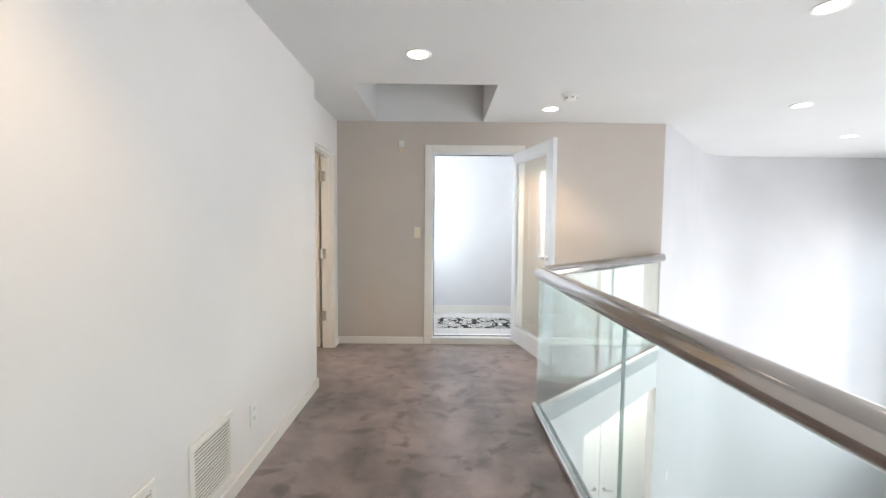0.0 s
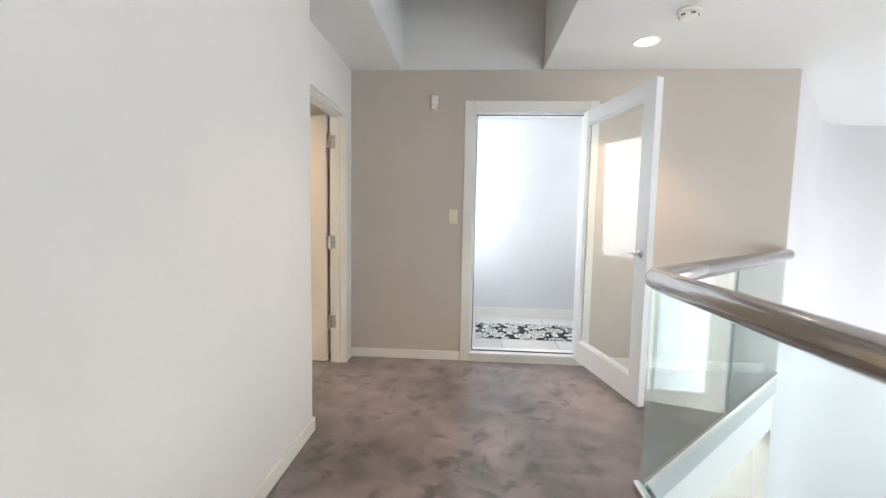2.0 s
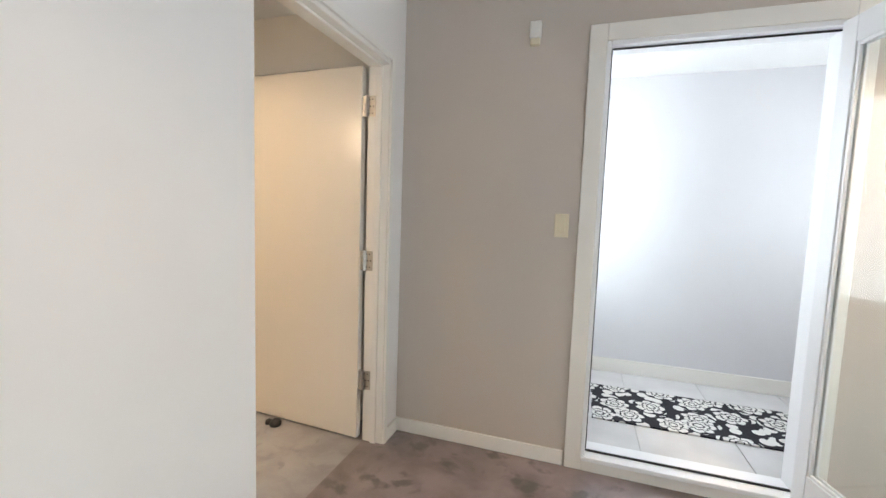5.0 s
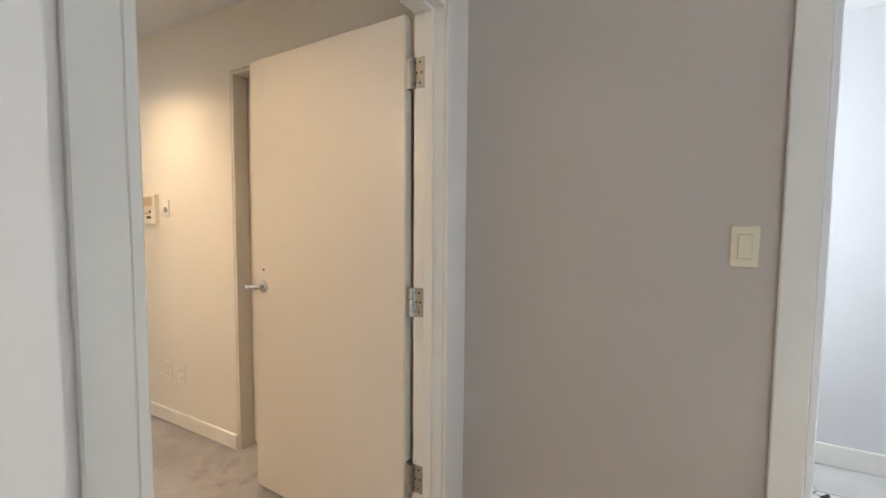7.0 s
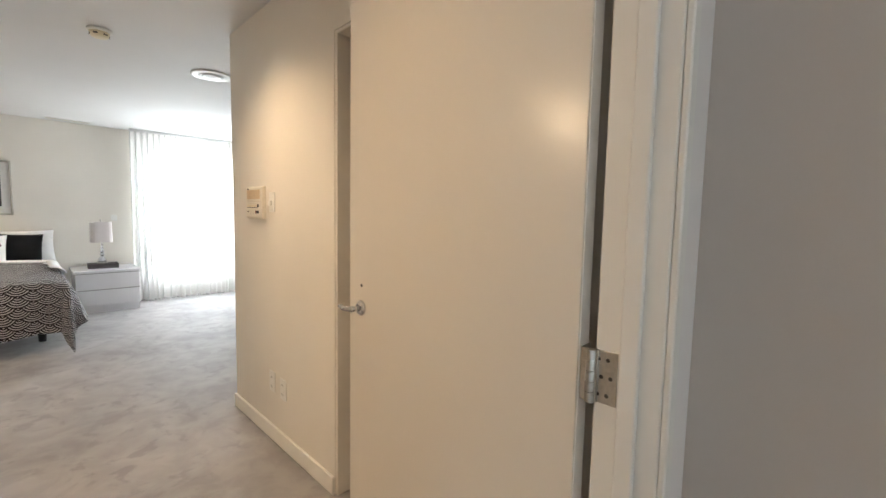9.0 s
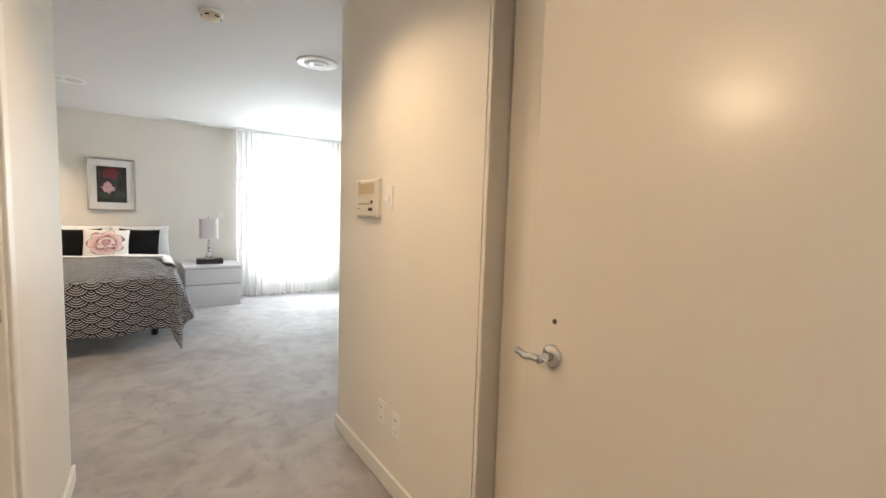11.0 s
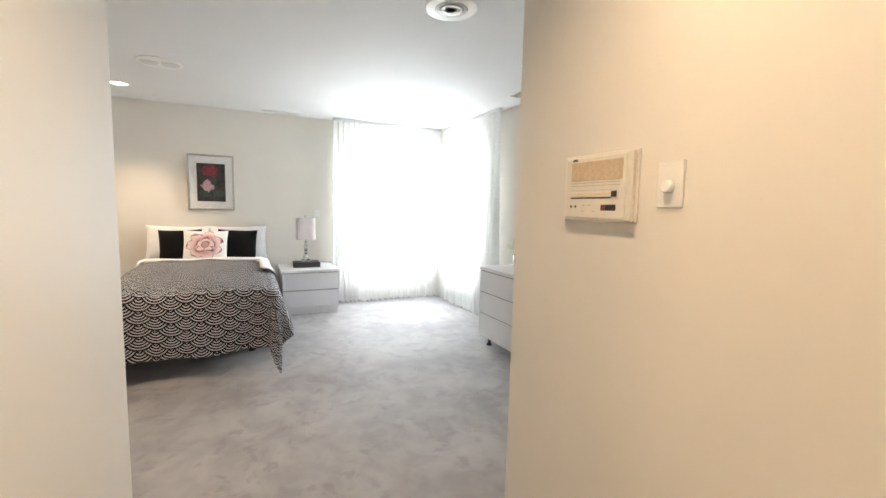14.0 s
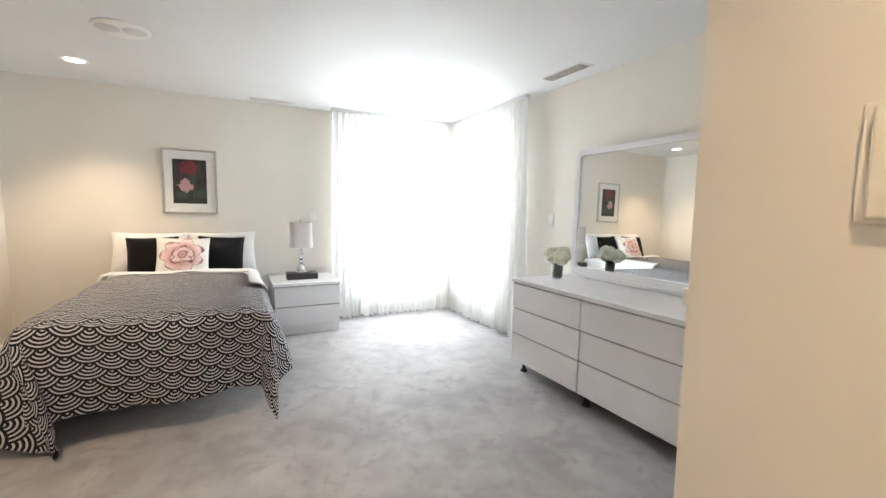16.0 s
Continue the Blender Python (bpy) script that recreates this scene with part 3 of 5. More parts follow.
# passage and bedroom walls
shell("wall_passage_intercom", "cream wall of the bedroom passage with a doorway", M_CREAM, [
    (XC, -2.645, YP, YP + 0.14, 0, H), (-1.72, XD1, YP, YP + 0.14, 0, H), (-2.645, -1.72, YP, YP + 0.14, 2.08, H),
    (XC, XC + 0.14, YP + 0.14, YB1, 0, H)])
shell("wall_passage_back", "cream wall closing the doorway recess", M_CREAM, [(-2.645, -1.4, 5.2, 5.3, 0, H), (-1.45, -1.36, YP + 0.14, 5.2, 0, H), (-2.72, -2.645, YP + 0.14, 5.3, 0, H)])
J0, J1 = -3.165, -2.0           # side doorway in the other passage wall
shell("wall_passage_side", "cream wall of the passage with a side doorway", M_CREAM, [
    (XQ, J0, YQ - 0.13, YQ, 0, H), (J1, XD1, YQ - 0.13, YQ, 0, H), (J0, J1, YQ - 0.13, YQ, 2.05, H),
    (XQ, XQ + 0.13, YB0, YQ - 0.13, 0, H)])
shell("wall_side_room", "cream walls of the room off the passage", M_CREAM, [(XQ + 0.13, -1.36, YB0, YB0 + 0.1, 0, H)])
WB0, WB1, WS0, WS1, WT, WSILL = 4.90, 5.98, -7.98, -6.98, 2.0, 0.45
shell("wall_bed", "cream wall behind the bed with a window", M_CREAM, [
    (XB - 0.18, XB, YB0 - 0.2, WB0, 0, H), (XB - 0.18, XB, WB1, YB1 + 0.2, 0, H), (XB - 0.18, XB, WB0, WB1, 0, WSILL), (XB - 0.18, XB, WB0, WB1, WT, H)])
shell("wall_bedroom_right", "cream wall behind the dresser with a window", M_CREAM, [
    (XB, WS0, YB1, YB1 + 0.18, 0, H), (WS1, XC + 0.14, YB1, YB1 + 0.18, 0, H), (WS0, WS1, YB1, YB1 + 0.18, 0, WSILL), (WS0, WS1, YB1, YB1 + 0.18, WT, H)])
shell("wall_bedroom_left", "cream side wall of the bedroom", M_CREAM, [(XB, XQ + 0.13, YB0 - 0.2, YB0, 0, H)])
window("window_4", pose(XB - 0.1, (WB0 + WB1) / 2, (WSILL + WT) / 2, 0, 0, 90), WB1 - WB0, WT - WSILL, 2, "bright window behind sheer curtains by the bed")
window("window_5", pose((WS0 + WS1) / 2, YB1 + 0.1, (WSILL + WT) / 2, 0, 0, 0), WS1 - WS0, WT - WSILL, 2, "bright window behind sheer curtains by the dresser")


# ---- baseboards and trim ----
def baseboard(name, x0, y0, x1, y1, nx, ny, h=0.078, z=0.0):
    """A skirting board from one point to another, its face towards (nx, ny)."""
    t = 0.014
    bm = box(min(x0, x1) + min(0, nx * t), max(x0, x1) + max(0, nx * t), min(y0, y1) + min(0, ny * t), max(y0, y1) + max(0, ny * t), z, z + h, 0.004)
    return tagged(part(name, bm, M_TRIM), "white painted skirting board", "baseboard", kind="structure")


baseboard("baseboard_hall_side", XL, VY0, XL, 3.208, 1, 0)
baseboard("baseboard_hall_return", XL - 0.0, 3.196, XD0 + 0.014, 3.196, 0, 1)
baseboard("baseboard_hall_end", XD0, YF, D1A - 0.085, YF, 0, -1)
baseboard("baseboard_hall_end_b", D1B + 0.085, YF, RE[0] - 0.1, YF, 0, -1)
baseboard("baseboard_corner", XD0, 4.305, XD0, YF - 0.016, 1, 0)
baseboard("baseboard_landing", LX, 5.76, 1.6, 5.76, 0, -1, 0.11, 0.066)
baseboard("baseboard_passage", XC - 0.012, YP, -2.647, YP, 0, -1, 0.086)
baseboard("baseboard_passage_end", XC, YP + 0.001, XC, YB1, -1, 0)
baseboard("baseboard_passage_side", XQ - 0.012, YQ, J0 - 0.07, YQ, 0, 1)
baseboard("baseboard_passage_side_end", XQ, YB0, XQ, YQ - 0.001, -1, 0)
baseboard("baseboard_bed", XB, YB0, XB, 4.75, 1, 0)
baseboard("baseboard_bedroom_left", XB + 0.016, YB0, XQ - 0.016, YB0, 0, 1)
baseboard("baseboard_bedroom_right", -6.6, YB1, XC - 0.016, YB1, 0, -1)


def casing(name, label, pieces, material=M_TRIM):
    bm = bmesh.new()
    for p in pieces:
        box(*p, 0.003, 1, bm=bm)
    return tagged(part(name, bm, material), label, "door frame", kind="structure")


# glazed doorway: casing, jambs, threshold
casing("trim_glazed_door", "white painted casing of the glazed doorway", [
    (D1A - 0.078, D1A, YF - 0.016, YF - 0.001, 0.0, D1H + 0.078), (D1B, D1B + 0.078, YF - 0.016, YF - 0.001, 0.0, D1H + 0.078),
    (D1A + 0.001, D1B - 0.001, YF - 0.016, YF - 0.001, D1H, D1H + 0.078)])
casing("jamb_glazed_door", "white door lining", [
    (D1A, D1A + 0.02, YF - 0.012, YF + 0.138, D1S, D1H), (D1B - 0.02, D1B, YF - 0.012, YF + 0.138, D1S, D1H), (D1A + 0.021, D1B - 0.021, YF - 0.012, YF + 0.138, D1H - 0.02, D1H)], M_GDOOR)
casing("threshold_riser", "cream painted board below the sill", [(D1A + 0.001, D1B - 0.001, YF - 0.018, YF - 0.001, 0.0, D1S - 0.004)])
casing("threshold", "pale door sill", [(D1A + 0.001, D1B - 0.001, YF - 0.03, YF + 0.14, D1S - 0.018, D1S + 0.004)], M_GDOOR)
casing("weather_seal", "thin black rubber door seal", [
    (D1A + 0.02, D1A + 0.027, YF + 0.03, YF + 0.042, D1S + 0.004, D1H - 0.02), (D1A + 0.028, D1B - 0.022, YF + 0.03, YF + 0.042, D1H - 0.028, D1H - 0.021),
    (D1A + 0.028, D1B - 0.022, YF + 0.03, YF + 0.046, D1S + 0.0045, D1S + 0.012)], M_BLACK)

# bedroom doorway
casing("trim_bedroom_door", "cream white casing of the bedroom doorway", [
    (XD0 + 0.001, XD0 + 0.014, D2A - 0.068, D2A - 0.002, 0, D2H + 0.03), (XD0 + 0.001, XD0 + 0.014, D2B - 0.018, D2B + 0.018, 0, D2H + 0.03),
    (XD0 + 0.001, XD0 + 0.014, D2A - 0.001, D2B - 0.019, D2H, D2H + 0.03)])
casing("jamb_bedroom_door", "cream white door lining with a stop", [
    (XD1 - 0.004, XD0 + 0.006, D2A, D2A + 0.02, 0, D2H - 0.001), (XD1 - 0.004, XD0 + 0.0005, D2B - 0.02, D2B - 0.0005, 0, D2H - 0.001),
    (XD1 - 0.004, XD0 + 0.0005, D2A + 0.021, D2B - 0.021, D2H - 0.02, D2H - 0.0005),
    (XD1 + 0.045, XD1 + 0.08, D2B - 0.032, D2B - 0.0205, 0, D2H - 0.021), (XD1 + 0.045, XD1 + 0.08, D2A + 0.033, D2B - 0.033, D2H - 0.032, D2H - 0.0205)])
# doorway behind the open leaf, with its closed door
casing("jamb_passage_door", "cream lining of the recessed doorway", [
    (-2.645, -2.627, YP + 0.002, YP + 0.139, 0, 2.079), (-1.738, -1.72, YP + 0.002, YP + 0.139, 0, 2.079), (-2.626, -1.739, YP + 0.002, YP + 0.139, 2.062, 2.079)], M_CREAM)
# side doorway
casing("jamb_side_door", "cream white lining of the side doorway", [
    (J0, J0 + 0.02, YQ - 0.134, YQ + 0.004, 0, 2.049), (J1 - 0.02, J1, YQ - 0.134, YQ + 0.004, 0, 2.049), (J0 + 0.021, J1 - 0.021, YQ - 0.134, YQ + 0.004, 2.03, 2.049)])
casing("trim_side_door", "cream white rounded casing", [
    (J0 - 0.06, J0 - 0.001, YQ + 0.001, YQ + 0.014, 0, 2.11), (J1 + 0.001, J1 + 0.06, YQ + 0.001, YQ + 0.014, 0, 2.11), (J0, J1, YQ + 0.001, YQ + 0.014, 2.051, 2.11)])

# ---- balustrade ----
rail = thing("balustrade", "frameless glass balustrade with a polished steel handrail", "railing", pose(0, 0, 0))
ZR = 0.976


def along(a, off=0.0):
    p = Vector(RC) + du * a + nv * off
    return p.x, p.y


hx = RC[0] + 0.03
part("handrail", tube([(hx, VY0 + 0.02, ZR), (hx, 0, ZR), (hx - 0.004, RC[1] - 0.06, ZR), (hx + 0.004, RC[1] - 0.012, ZR), (RC[0] + 0.045, RC[1] + 0.02, ZR), (*along(0.15, -0.012), ZR), (*along(LEN - 0.02, -0.012), ZR)], 0.047, 28, 1.0), M_STEEL, rail, "polished steel handrail", True)
cuts = [RC[1] - 0.01, 1.50, 0.1, -1.4, -2.95]
for b, a in zip(cuts, cuts[1:]):
    g = part("glass_panel", box(hx - 0.007, hx + 0.005, a + 0.004, b - 0.004, 0.012, ZR - 0.045, 0.001, 1), M_RAILG, rail, "clear green-tinged glass panel")
    g.visible_shadow = False
for a, b in ((0.02, 1.18), (1.18, LEN - 0.04)):
    bm = box(a + 0.004, b - 0.004, -0.006, 0.006, 0.012, ZR - 0.045, 0.001, 1)
    g = part("glass_panel", turn(bm, Matrix.Translation((RC[0] - nv.x * 0.012, RC[1] - nv.y * 0.012, 0)) @ Matrix.Rotation(math.atan2(du.y, du.x), 4, "Z")), M_RAILG, rail, "clear green-tinged glass panel")
    g.visible_shadow = False
for y in cuts[1:-1]:
    part("joint", box(hx - 0.0075, hx + 0.0055, y - 0.0028, y + 0.0028, 0.036, ZR - 0.048), M_SEAL, rail, "dark silicone joint")
bm = box(1.18 - 0.0028, 1.18 + 0.0028, -0.0065, 0.0065, 0.024, ZR - 0.048)
part("joint", turn(bm, Matrix.Translation((RC[0] - nv.x * 0.012, RC[1] - nv.y * 0.012, 0)) @ Matrix.Rotation(math.atan2(du.y, du.x), 4, "Z")), M_SEAL, rail, "dark silicone joint")
part("shoe", box(hx - 0.048, hx - 0.010, VY0 + 0.02, RC[1] - 0.004, 0.001, 0.050, 0.012, 3), M_CHROME, rail, "bright steel glazing shoe", True)
part("shoe", box(hx + 0.007, hx + 0.020, VY0 + 0.02, RC[1] - 0.004, 0.001, 0.035, 0.003), M_STEEL, rail, "bright steel glazing shoe")
bm = box(0.02, LEN - 0.03, -0.028, -0.008, -0.02, 0.022, 0.003)
part("shoe", turn(bm, Matrix.Translation((*RC, 0)) @ Matrix.Rotation(math.atan2(du.y, du.x), 4, "Z")), M_NICKEL, rail, "grey steel glazing shoe")
diagonal("fascia_slope", "grey edge trim of the landing floor", M_FASCIA, 0.03, LEN, -0.16, -0.004, 0.012, -0.0135)
shell("fascia_hall", "grey edge trim of the hall floor", M_FASCIA, [(RC[0] + 0.001, RC[0] + 0.014, VY0, RC[1], -0.16, -0.002)], "edge")


# ---- doors ----
def lever(parent, m, flip=1, reach=0.115):
    """A lever handle on a round rose; the lever points along x."""
    h = part("handle", add(lathe([(0.026, 0), (0.026, 0.006), (0.022, 0.010)], 24), turn(lathe([(0.010, 0.008), (0.010, 0.045)], 16), pose(0, 0, 0))), M_CHROME, parent, "chrome lever handle", True, m)
    part("lever", tube([(0, 0, 0.042), (0.02 * flip, 0, 0.046), (0.52 * reach * flip, 0.004, 0.046), (reach * flip, 0.0, 0.043)], 0.0085, 12), M_CHROME, h, "", True)
    return h


# glazed door, standing open into the hall
W1, T1, Z1A, Z1B = 0.885, 0.044, 0.062, 2.072
g1 = Vector((0.215, -0.975, 0))
ang1 = math.degrees(math.atan2(g1.y, g1.x))
door1 = thing("door_1", "white painted glazed door standing wide open", "door", pose(0.676, YF - 0.012, 0, 0, 0, ang1))
door1["kind"] = "structure"
st, rb, rt, sh_ = 0.112, 0.165, 0.102, 0.070
part("stile", box(0, sh_, -T1 / 2, T1 / 2, Z1A, Z1B, 0.003), M_GDOOR, door1)
part("stile", box(W1 - st, W1, -T1 / 2, T1 / 2, Z1A, Z1B, 0.003), M_GDOOR, door1)
part("rail", box(sh_, W1 - st, -T1 / 2 + 0.0006, T1 / 2 - 0.0006, Z1A, Z1A + rb, 0.002), M_GDOOR, door1)
part("rail", box(sh_, W1 - st, -T1 / 2 + 0.0006, T1 / 2 - 0.0006, Z1B - rt, Z1B, 0.002), M_GDOOR, door1)
bead = bmesh.new()
for s in (-1, 1):
    y0, y1 = sorted((s * 0.006, s * 0.017))
    box(sh_, sh_ + 0.014, y0, y1, Z1A + rb, Z1B - rt, 0.002, 1, bm=bead)
    box(W1 - st - 0.014, W1 - st, y0, y1, Z1A + rb, Z1B - rt, 0.002, 1, bm=bead)
    box(sh_ + 0.014, W1 - st - 0.014, y0, y1, Z1A + rb, Z1A + rb + 0.014, 0.002, 1, bm=bead)
    box(sh_ + 0.014, W1 - st - 0.014, y0, y1, Z1B - rt - 0.014, Z1B - rt, 0.002, 1, bm=bead)
part("glazing_bead", bead, M_GDOOR, door1)
gp = part("pane", box(sh_ + 0.001, W1 - st - 0.001, -0.003, 0.003, Z1A + rb + 0.001, Z1B - rt - 0.001), M_GLASS, door1, "clear reflecting glass")
gp.visible_shadow = False
lever(door1, pose(W1 - 0.06, -T1 / 2, 1.02, 90, 0, 0), -1)
lever(door1, pose(W1 - 0.06, T1 / 2, 1.02, -90, 0, 0), -1)
for z in (0.3, 1.05, 1.85):
    part("hinge", turn(lathe([(0.007, -0.05), (0.007, 0.05)], 12), Matrix.Translation((-0.004, T1 / 2 + 0.003, z))), M_NICKEL, door1, "", True)


def butt_hinge(parent, z):
    """A steel butt hinge: one plate on the door's edge, one on the jamb, a five-part knuckle between."""
    inv = parent.matrix_basis.inverted()
    kx, ky = XD1 - 0.008, D2B - 0.030
    h = part("hinge", add(box(XD1 - 0.004, XD1 + 0.040, D2B - 0.0225, D2B - 0.0203, z - 0.052, z + 0.052, 0.0006, 1), box(kx - 0.022, kx - 0.0195, ky + 0.002, ky + 0.040, z - 0.052, z + 0.052, 0.0006, 1)), M_NICKEL, parent, "worn steel butt hinge", False, inv)
    kn = bmesh.new()
    for k in range(5):
        add(kn, turn(lathe([(0.0095, -0.0098), (0.0095, 0.0098)], 14), Matrix.Translation((kx, ky, z - 0.042 + 0.021 * k))))
    add(kn, box(kx - 0.020, kx, ky - 0.001, ky + 0.002, z - 0.052, z + 0.052))
    add(kn, box(kx, kx + 0.012, ky, ky + 0.0085, z - 0.052, z + 0.052))
    part("knuckle", kn, M_NICKEL, h)
    for x in (0.004, 0.022):
        for dz in (-0.035, 0.0, 0.035):
            part("screw", turn(lathe([(0.0042, 0), (0.003, 0.0012)], 10), Matrix.Translation((XD1 + x + (0.006 if dz == 0 else 0), D2B - 0.0225, z + dz)) @ pose(0, 0, 0, 90, 0, 0)), M_DARK, h)
    return h


# flush bedroom door, open against the passage wall
W2, T2 = 0.880, 0.040
ang2 = 180 - 2.9
door2 = thing("door_2", "flush cream-painted bedroom door standing open", "door", pose(XD1 - 0.022, 4.251, 0, 0, 0, ang2))
door2["kind"] = "structure"
part("leaf", box(0.012, W2 + 0.012, -T2, 0.0, 0.012, 2.004, 0.0025), M_DOOR, door2)
part("edge_strip", box(0.0095, 0.0118, -T2 + 0.003, -0.003, 0.014, 2.0, 0.0005, 1), M_TRIM, door2, "pale door edge")
lever(door2, pose(W2 - 0.066, 0.0, 0.985, -90, 0, 0), 1, 0.068)
lever(door2, pose(W2 - 0.066, -T2, 0.985, 90, 0, 0), 1, 0.068)
part("lock_hole", turn(lathe([(0.006, 0), (0.005, 0.002)], 14), Matrix.Translation((W2 - 0.066, 0.0, 1.062)) @ pose(0, 0, 0, -90, 0, 0)), M_DARK, door2, "small dark lock hole")
for z in (0.345, 1.0, 1.80):
    butt_hinge(door2, z)
tagged(part("door_stop", add(turn(lathe([(0.030, 0.0), (0.033, 0.014), (0.026, 0.03), (0.012, 0.038)], 18), pose(-1.90, 4.215, 0.001)), turn(lathe([(0.022, 0), (0.02, 0.018), (0.008, 0.026)], 14), pose(-1.95, 4.22, 0.001))), M_BLACK, None, "", True), "small black rubber door stop on carpet", "door stop")

door3 = thing("door_3", "closed cream door in the recessed doorway", "door", pose(-2.625, YP + 0.085, 0))
door3["kind"] = "structure"
part("leaf", box(0.004, 0.88, 0, 0.04, 0.012, 2.058, 0.002), M_DOOR, door3)
# cream door of the side room, swung away from the passage
door4 = thing("door_4", "cream flush door opened into the side room", "door", pose(J1 - 0.024, YQ - 0.136, 0, 0, 0, -93))
door4["kind"] = "structure"
part("leaf", box(0.004, 0.80, -0.04, 0.0, 0.012, 2.025, 0.002), M_DOOR, door4)

for z0, dark in ((1.08, M_BLACK), (0.985, M_BEIGE)):
    sp = thing("strike_plate", "small chrome strike plate let into the door lining", "strike plate", pose(J0 + 0.0205, YQ - 0.034, z0), "strike plates of the side doorway")
    hz = 0.036 if dark is M_BLACK else 0.026
    part("plate", box(0, 0.0022, -0.018, 0.022, -hz, hz, 0.0008, 1), M_CHROME, sp)
    part("hole", box(0.0023, 0.0032, -0.008, 0.008, -0.016, 0.016), dark, sp, "dark latch hole")
    if dark is M_BEIGE:
        part("lip", box(0.0, 0.010, 0.0225, 0.032, -0.018, 0.018, 0.002), M_CHROME, sp, "curved lip")


wl = thing("wall_lamp", "lit frosted globe lamp on the side room wall", "lamp", pose(-2.95, YB0 + 0.101, 2.085))
part("rose", turn(lathe([(0.05, 0), (0.045, 0.02), (0.015, 0.03)], 20), pose(0, 0, 0, -90)), M_CHROME, wl, "chrome rose", True)
part("arm", turn(lathe([(0.010, 0.028), (0.010, 0.075)], 12), pose(0, 0, 0, -90)), M_CHROME, wl, "", True)

# ---- ceiling fittings ----
def downlight(x, y, group):
    t = thing("downlight", "round recessed downlight with a white trim ring, lit", "ceiling light", pose(x, y, H), group)
    prof = [(0.088, -0.004), (0.084, -0.007), (0.070, -0.006), (0.066, -0.001)]
    bm = bmesh.new()
    seg = 40
    rings = [[bm.verts.new((r * math.cos(2 * math.pi * k / seg), r * math.sin(2 * math.pi * k / seg), z)) for k in range(seg)] for r, z in [(0.088, 0.0)] + prof]
    for a, b in zip(rings, rings[1:]):
        for k in range(seg):
            bm.faces.new((a[k], a[(k + 1) % seg], b[(k + 1) % seg], b[k]))
    part("trim_ring", bm, M_WPLAST, t, "", True)
    part("lamp", lathe([(0.064, -0.0035), (0.060, -0.0045), (0.03, -0.0055)], 32), M_LAMP, t, "glowing frosted lamp")


for x, y, p in DOWN_HALL[:5]:
    downlight(x, y, "hall downlights")
downlight(DOWN_HALL[5][0], DOWN_HALL[5][1], "hall downlights")
for x, y, p in DOWN_BED:
    downlight(x, y, "bedroom downlights")
# includes the added, unseen second fitting
for x, y, p in DOWN_PASS:
    downlight(x, y, "passage downlights")


def smoke(x, y, label):
    t = thing("smoke_detector", label, "smoke detector", pose(x, y, H))
    part("base", turn(lathe([(0.064, 0.0), (0.064, 0.012), (0.058, 0.016)], 32), pose(0, 0, 0, 180)), M_WPLAST, t, "", True)
    part("cover", turn(lathe([(0.052, 0.0145), (0.050, 0.032), (0.042, 0.044), (0.02, 0.048)], 32), pose(0, 0, 0, 180)), M_IVORY if x < -2 else M_WPLAST, t, "", True)
    for k in range(6):
        a = k * math.pi / 3
        part("vent_slot", turn(box(-0.012, 0.012, 0.047, 0.0508, -0.036, -0.028), pose(0, 0, 0, 0, 0, math.degrees(a))), M_DARK, t)


smoke(0.97, 3.5, "white round smoke detector on the hall ceiling")
smoke(-4.43, 3.88, "cream round smoke detector on the bedroom ceiling")


def ceiling_speaker(x, y, r, label, double=False):
    t = thing("ceiling_speaker", label, "speaker", pose(x, y, H))
    if double:
        part("baffle", turn(lathe([(r, 0), (r, 0.004), (r - 0.008, 0.007)], 40), pose(0, 0, 0, 180)), M_WPLAST, t, "", True)
        for s in (-1, 1):
            part("grille", turn(lathe([(r * 0.42, 0.0072), (r * 0.40, 0.0095)], 28), Matrix.Translation((0, s * r * 0.46, 0)) @ pose(0, 0, 0, 180)), M_VENTG, t, "off-white perforated disc", True)
    else:
        part("ring", turn(lathe([(r, 0), (r, 0.006), (r * 0.9, 0.010)], 40), pose(0, 0, 0, 180)), M_WPLAST, t, "", True)
        part("grille", turn(lathe([(r * 0.62, 0.0103), (r * 0.60, 0.013)], 36), pose(0, 0, 0, 180)), M_VENTG, t, "grey louvred centre", True)
        for k in (0.46, 0.30, 0.15):
            part("louvre", turn(lathe([(r * k, 0.0132), (r * (k - 0.10), 0.0148)], 28), pose(0, 0, 0, 180)), M_WPLAST, t, "", True)


ceiling_speaker(-4.84, 4.63, 0.15, "round white ceiling air diffuser with a grey centre")
ceiling_speaker(-6.76, 2.95, 0.16, "round white ceiling plate with two grilles", True)


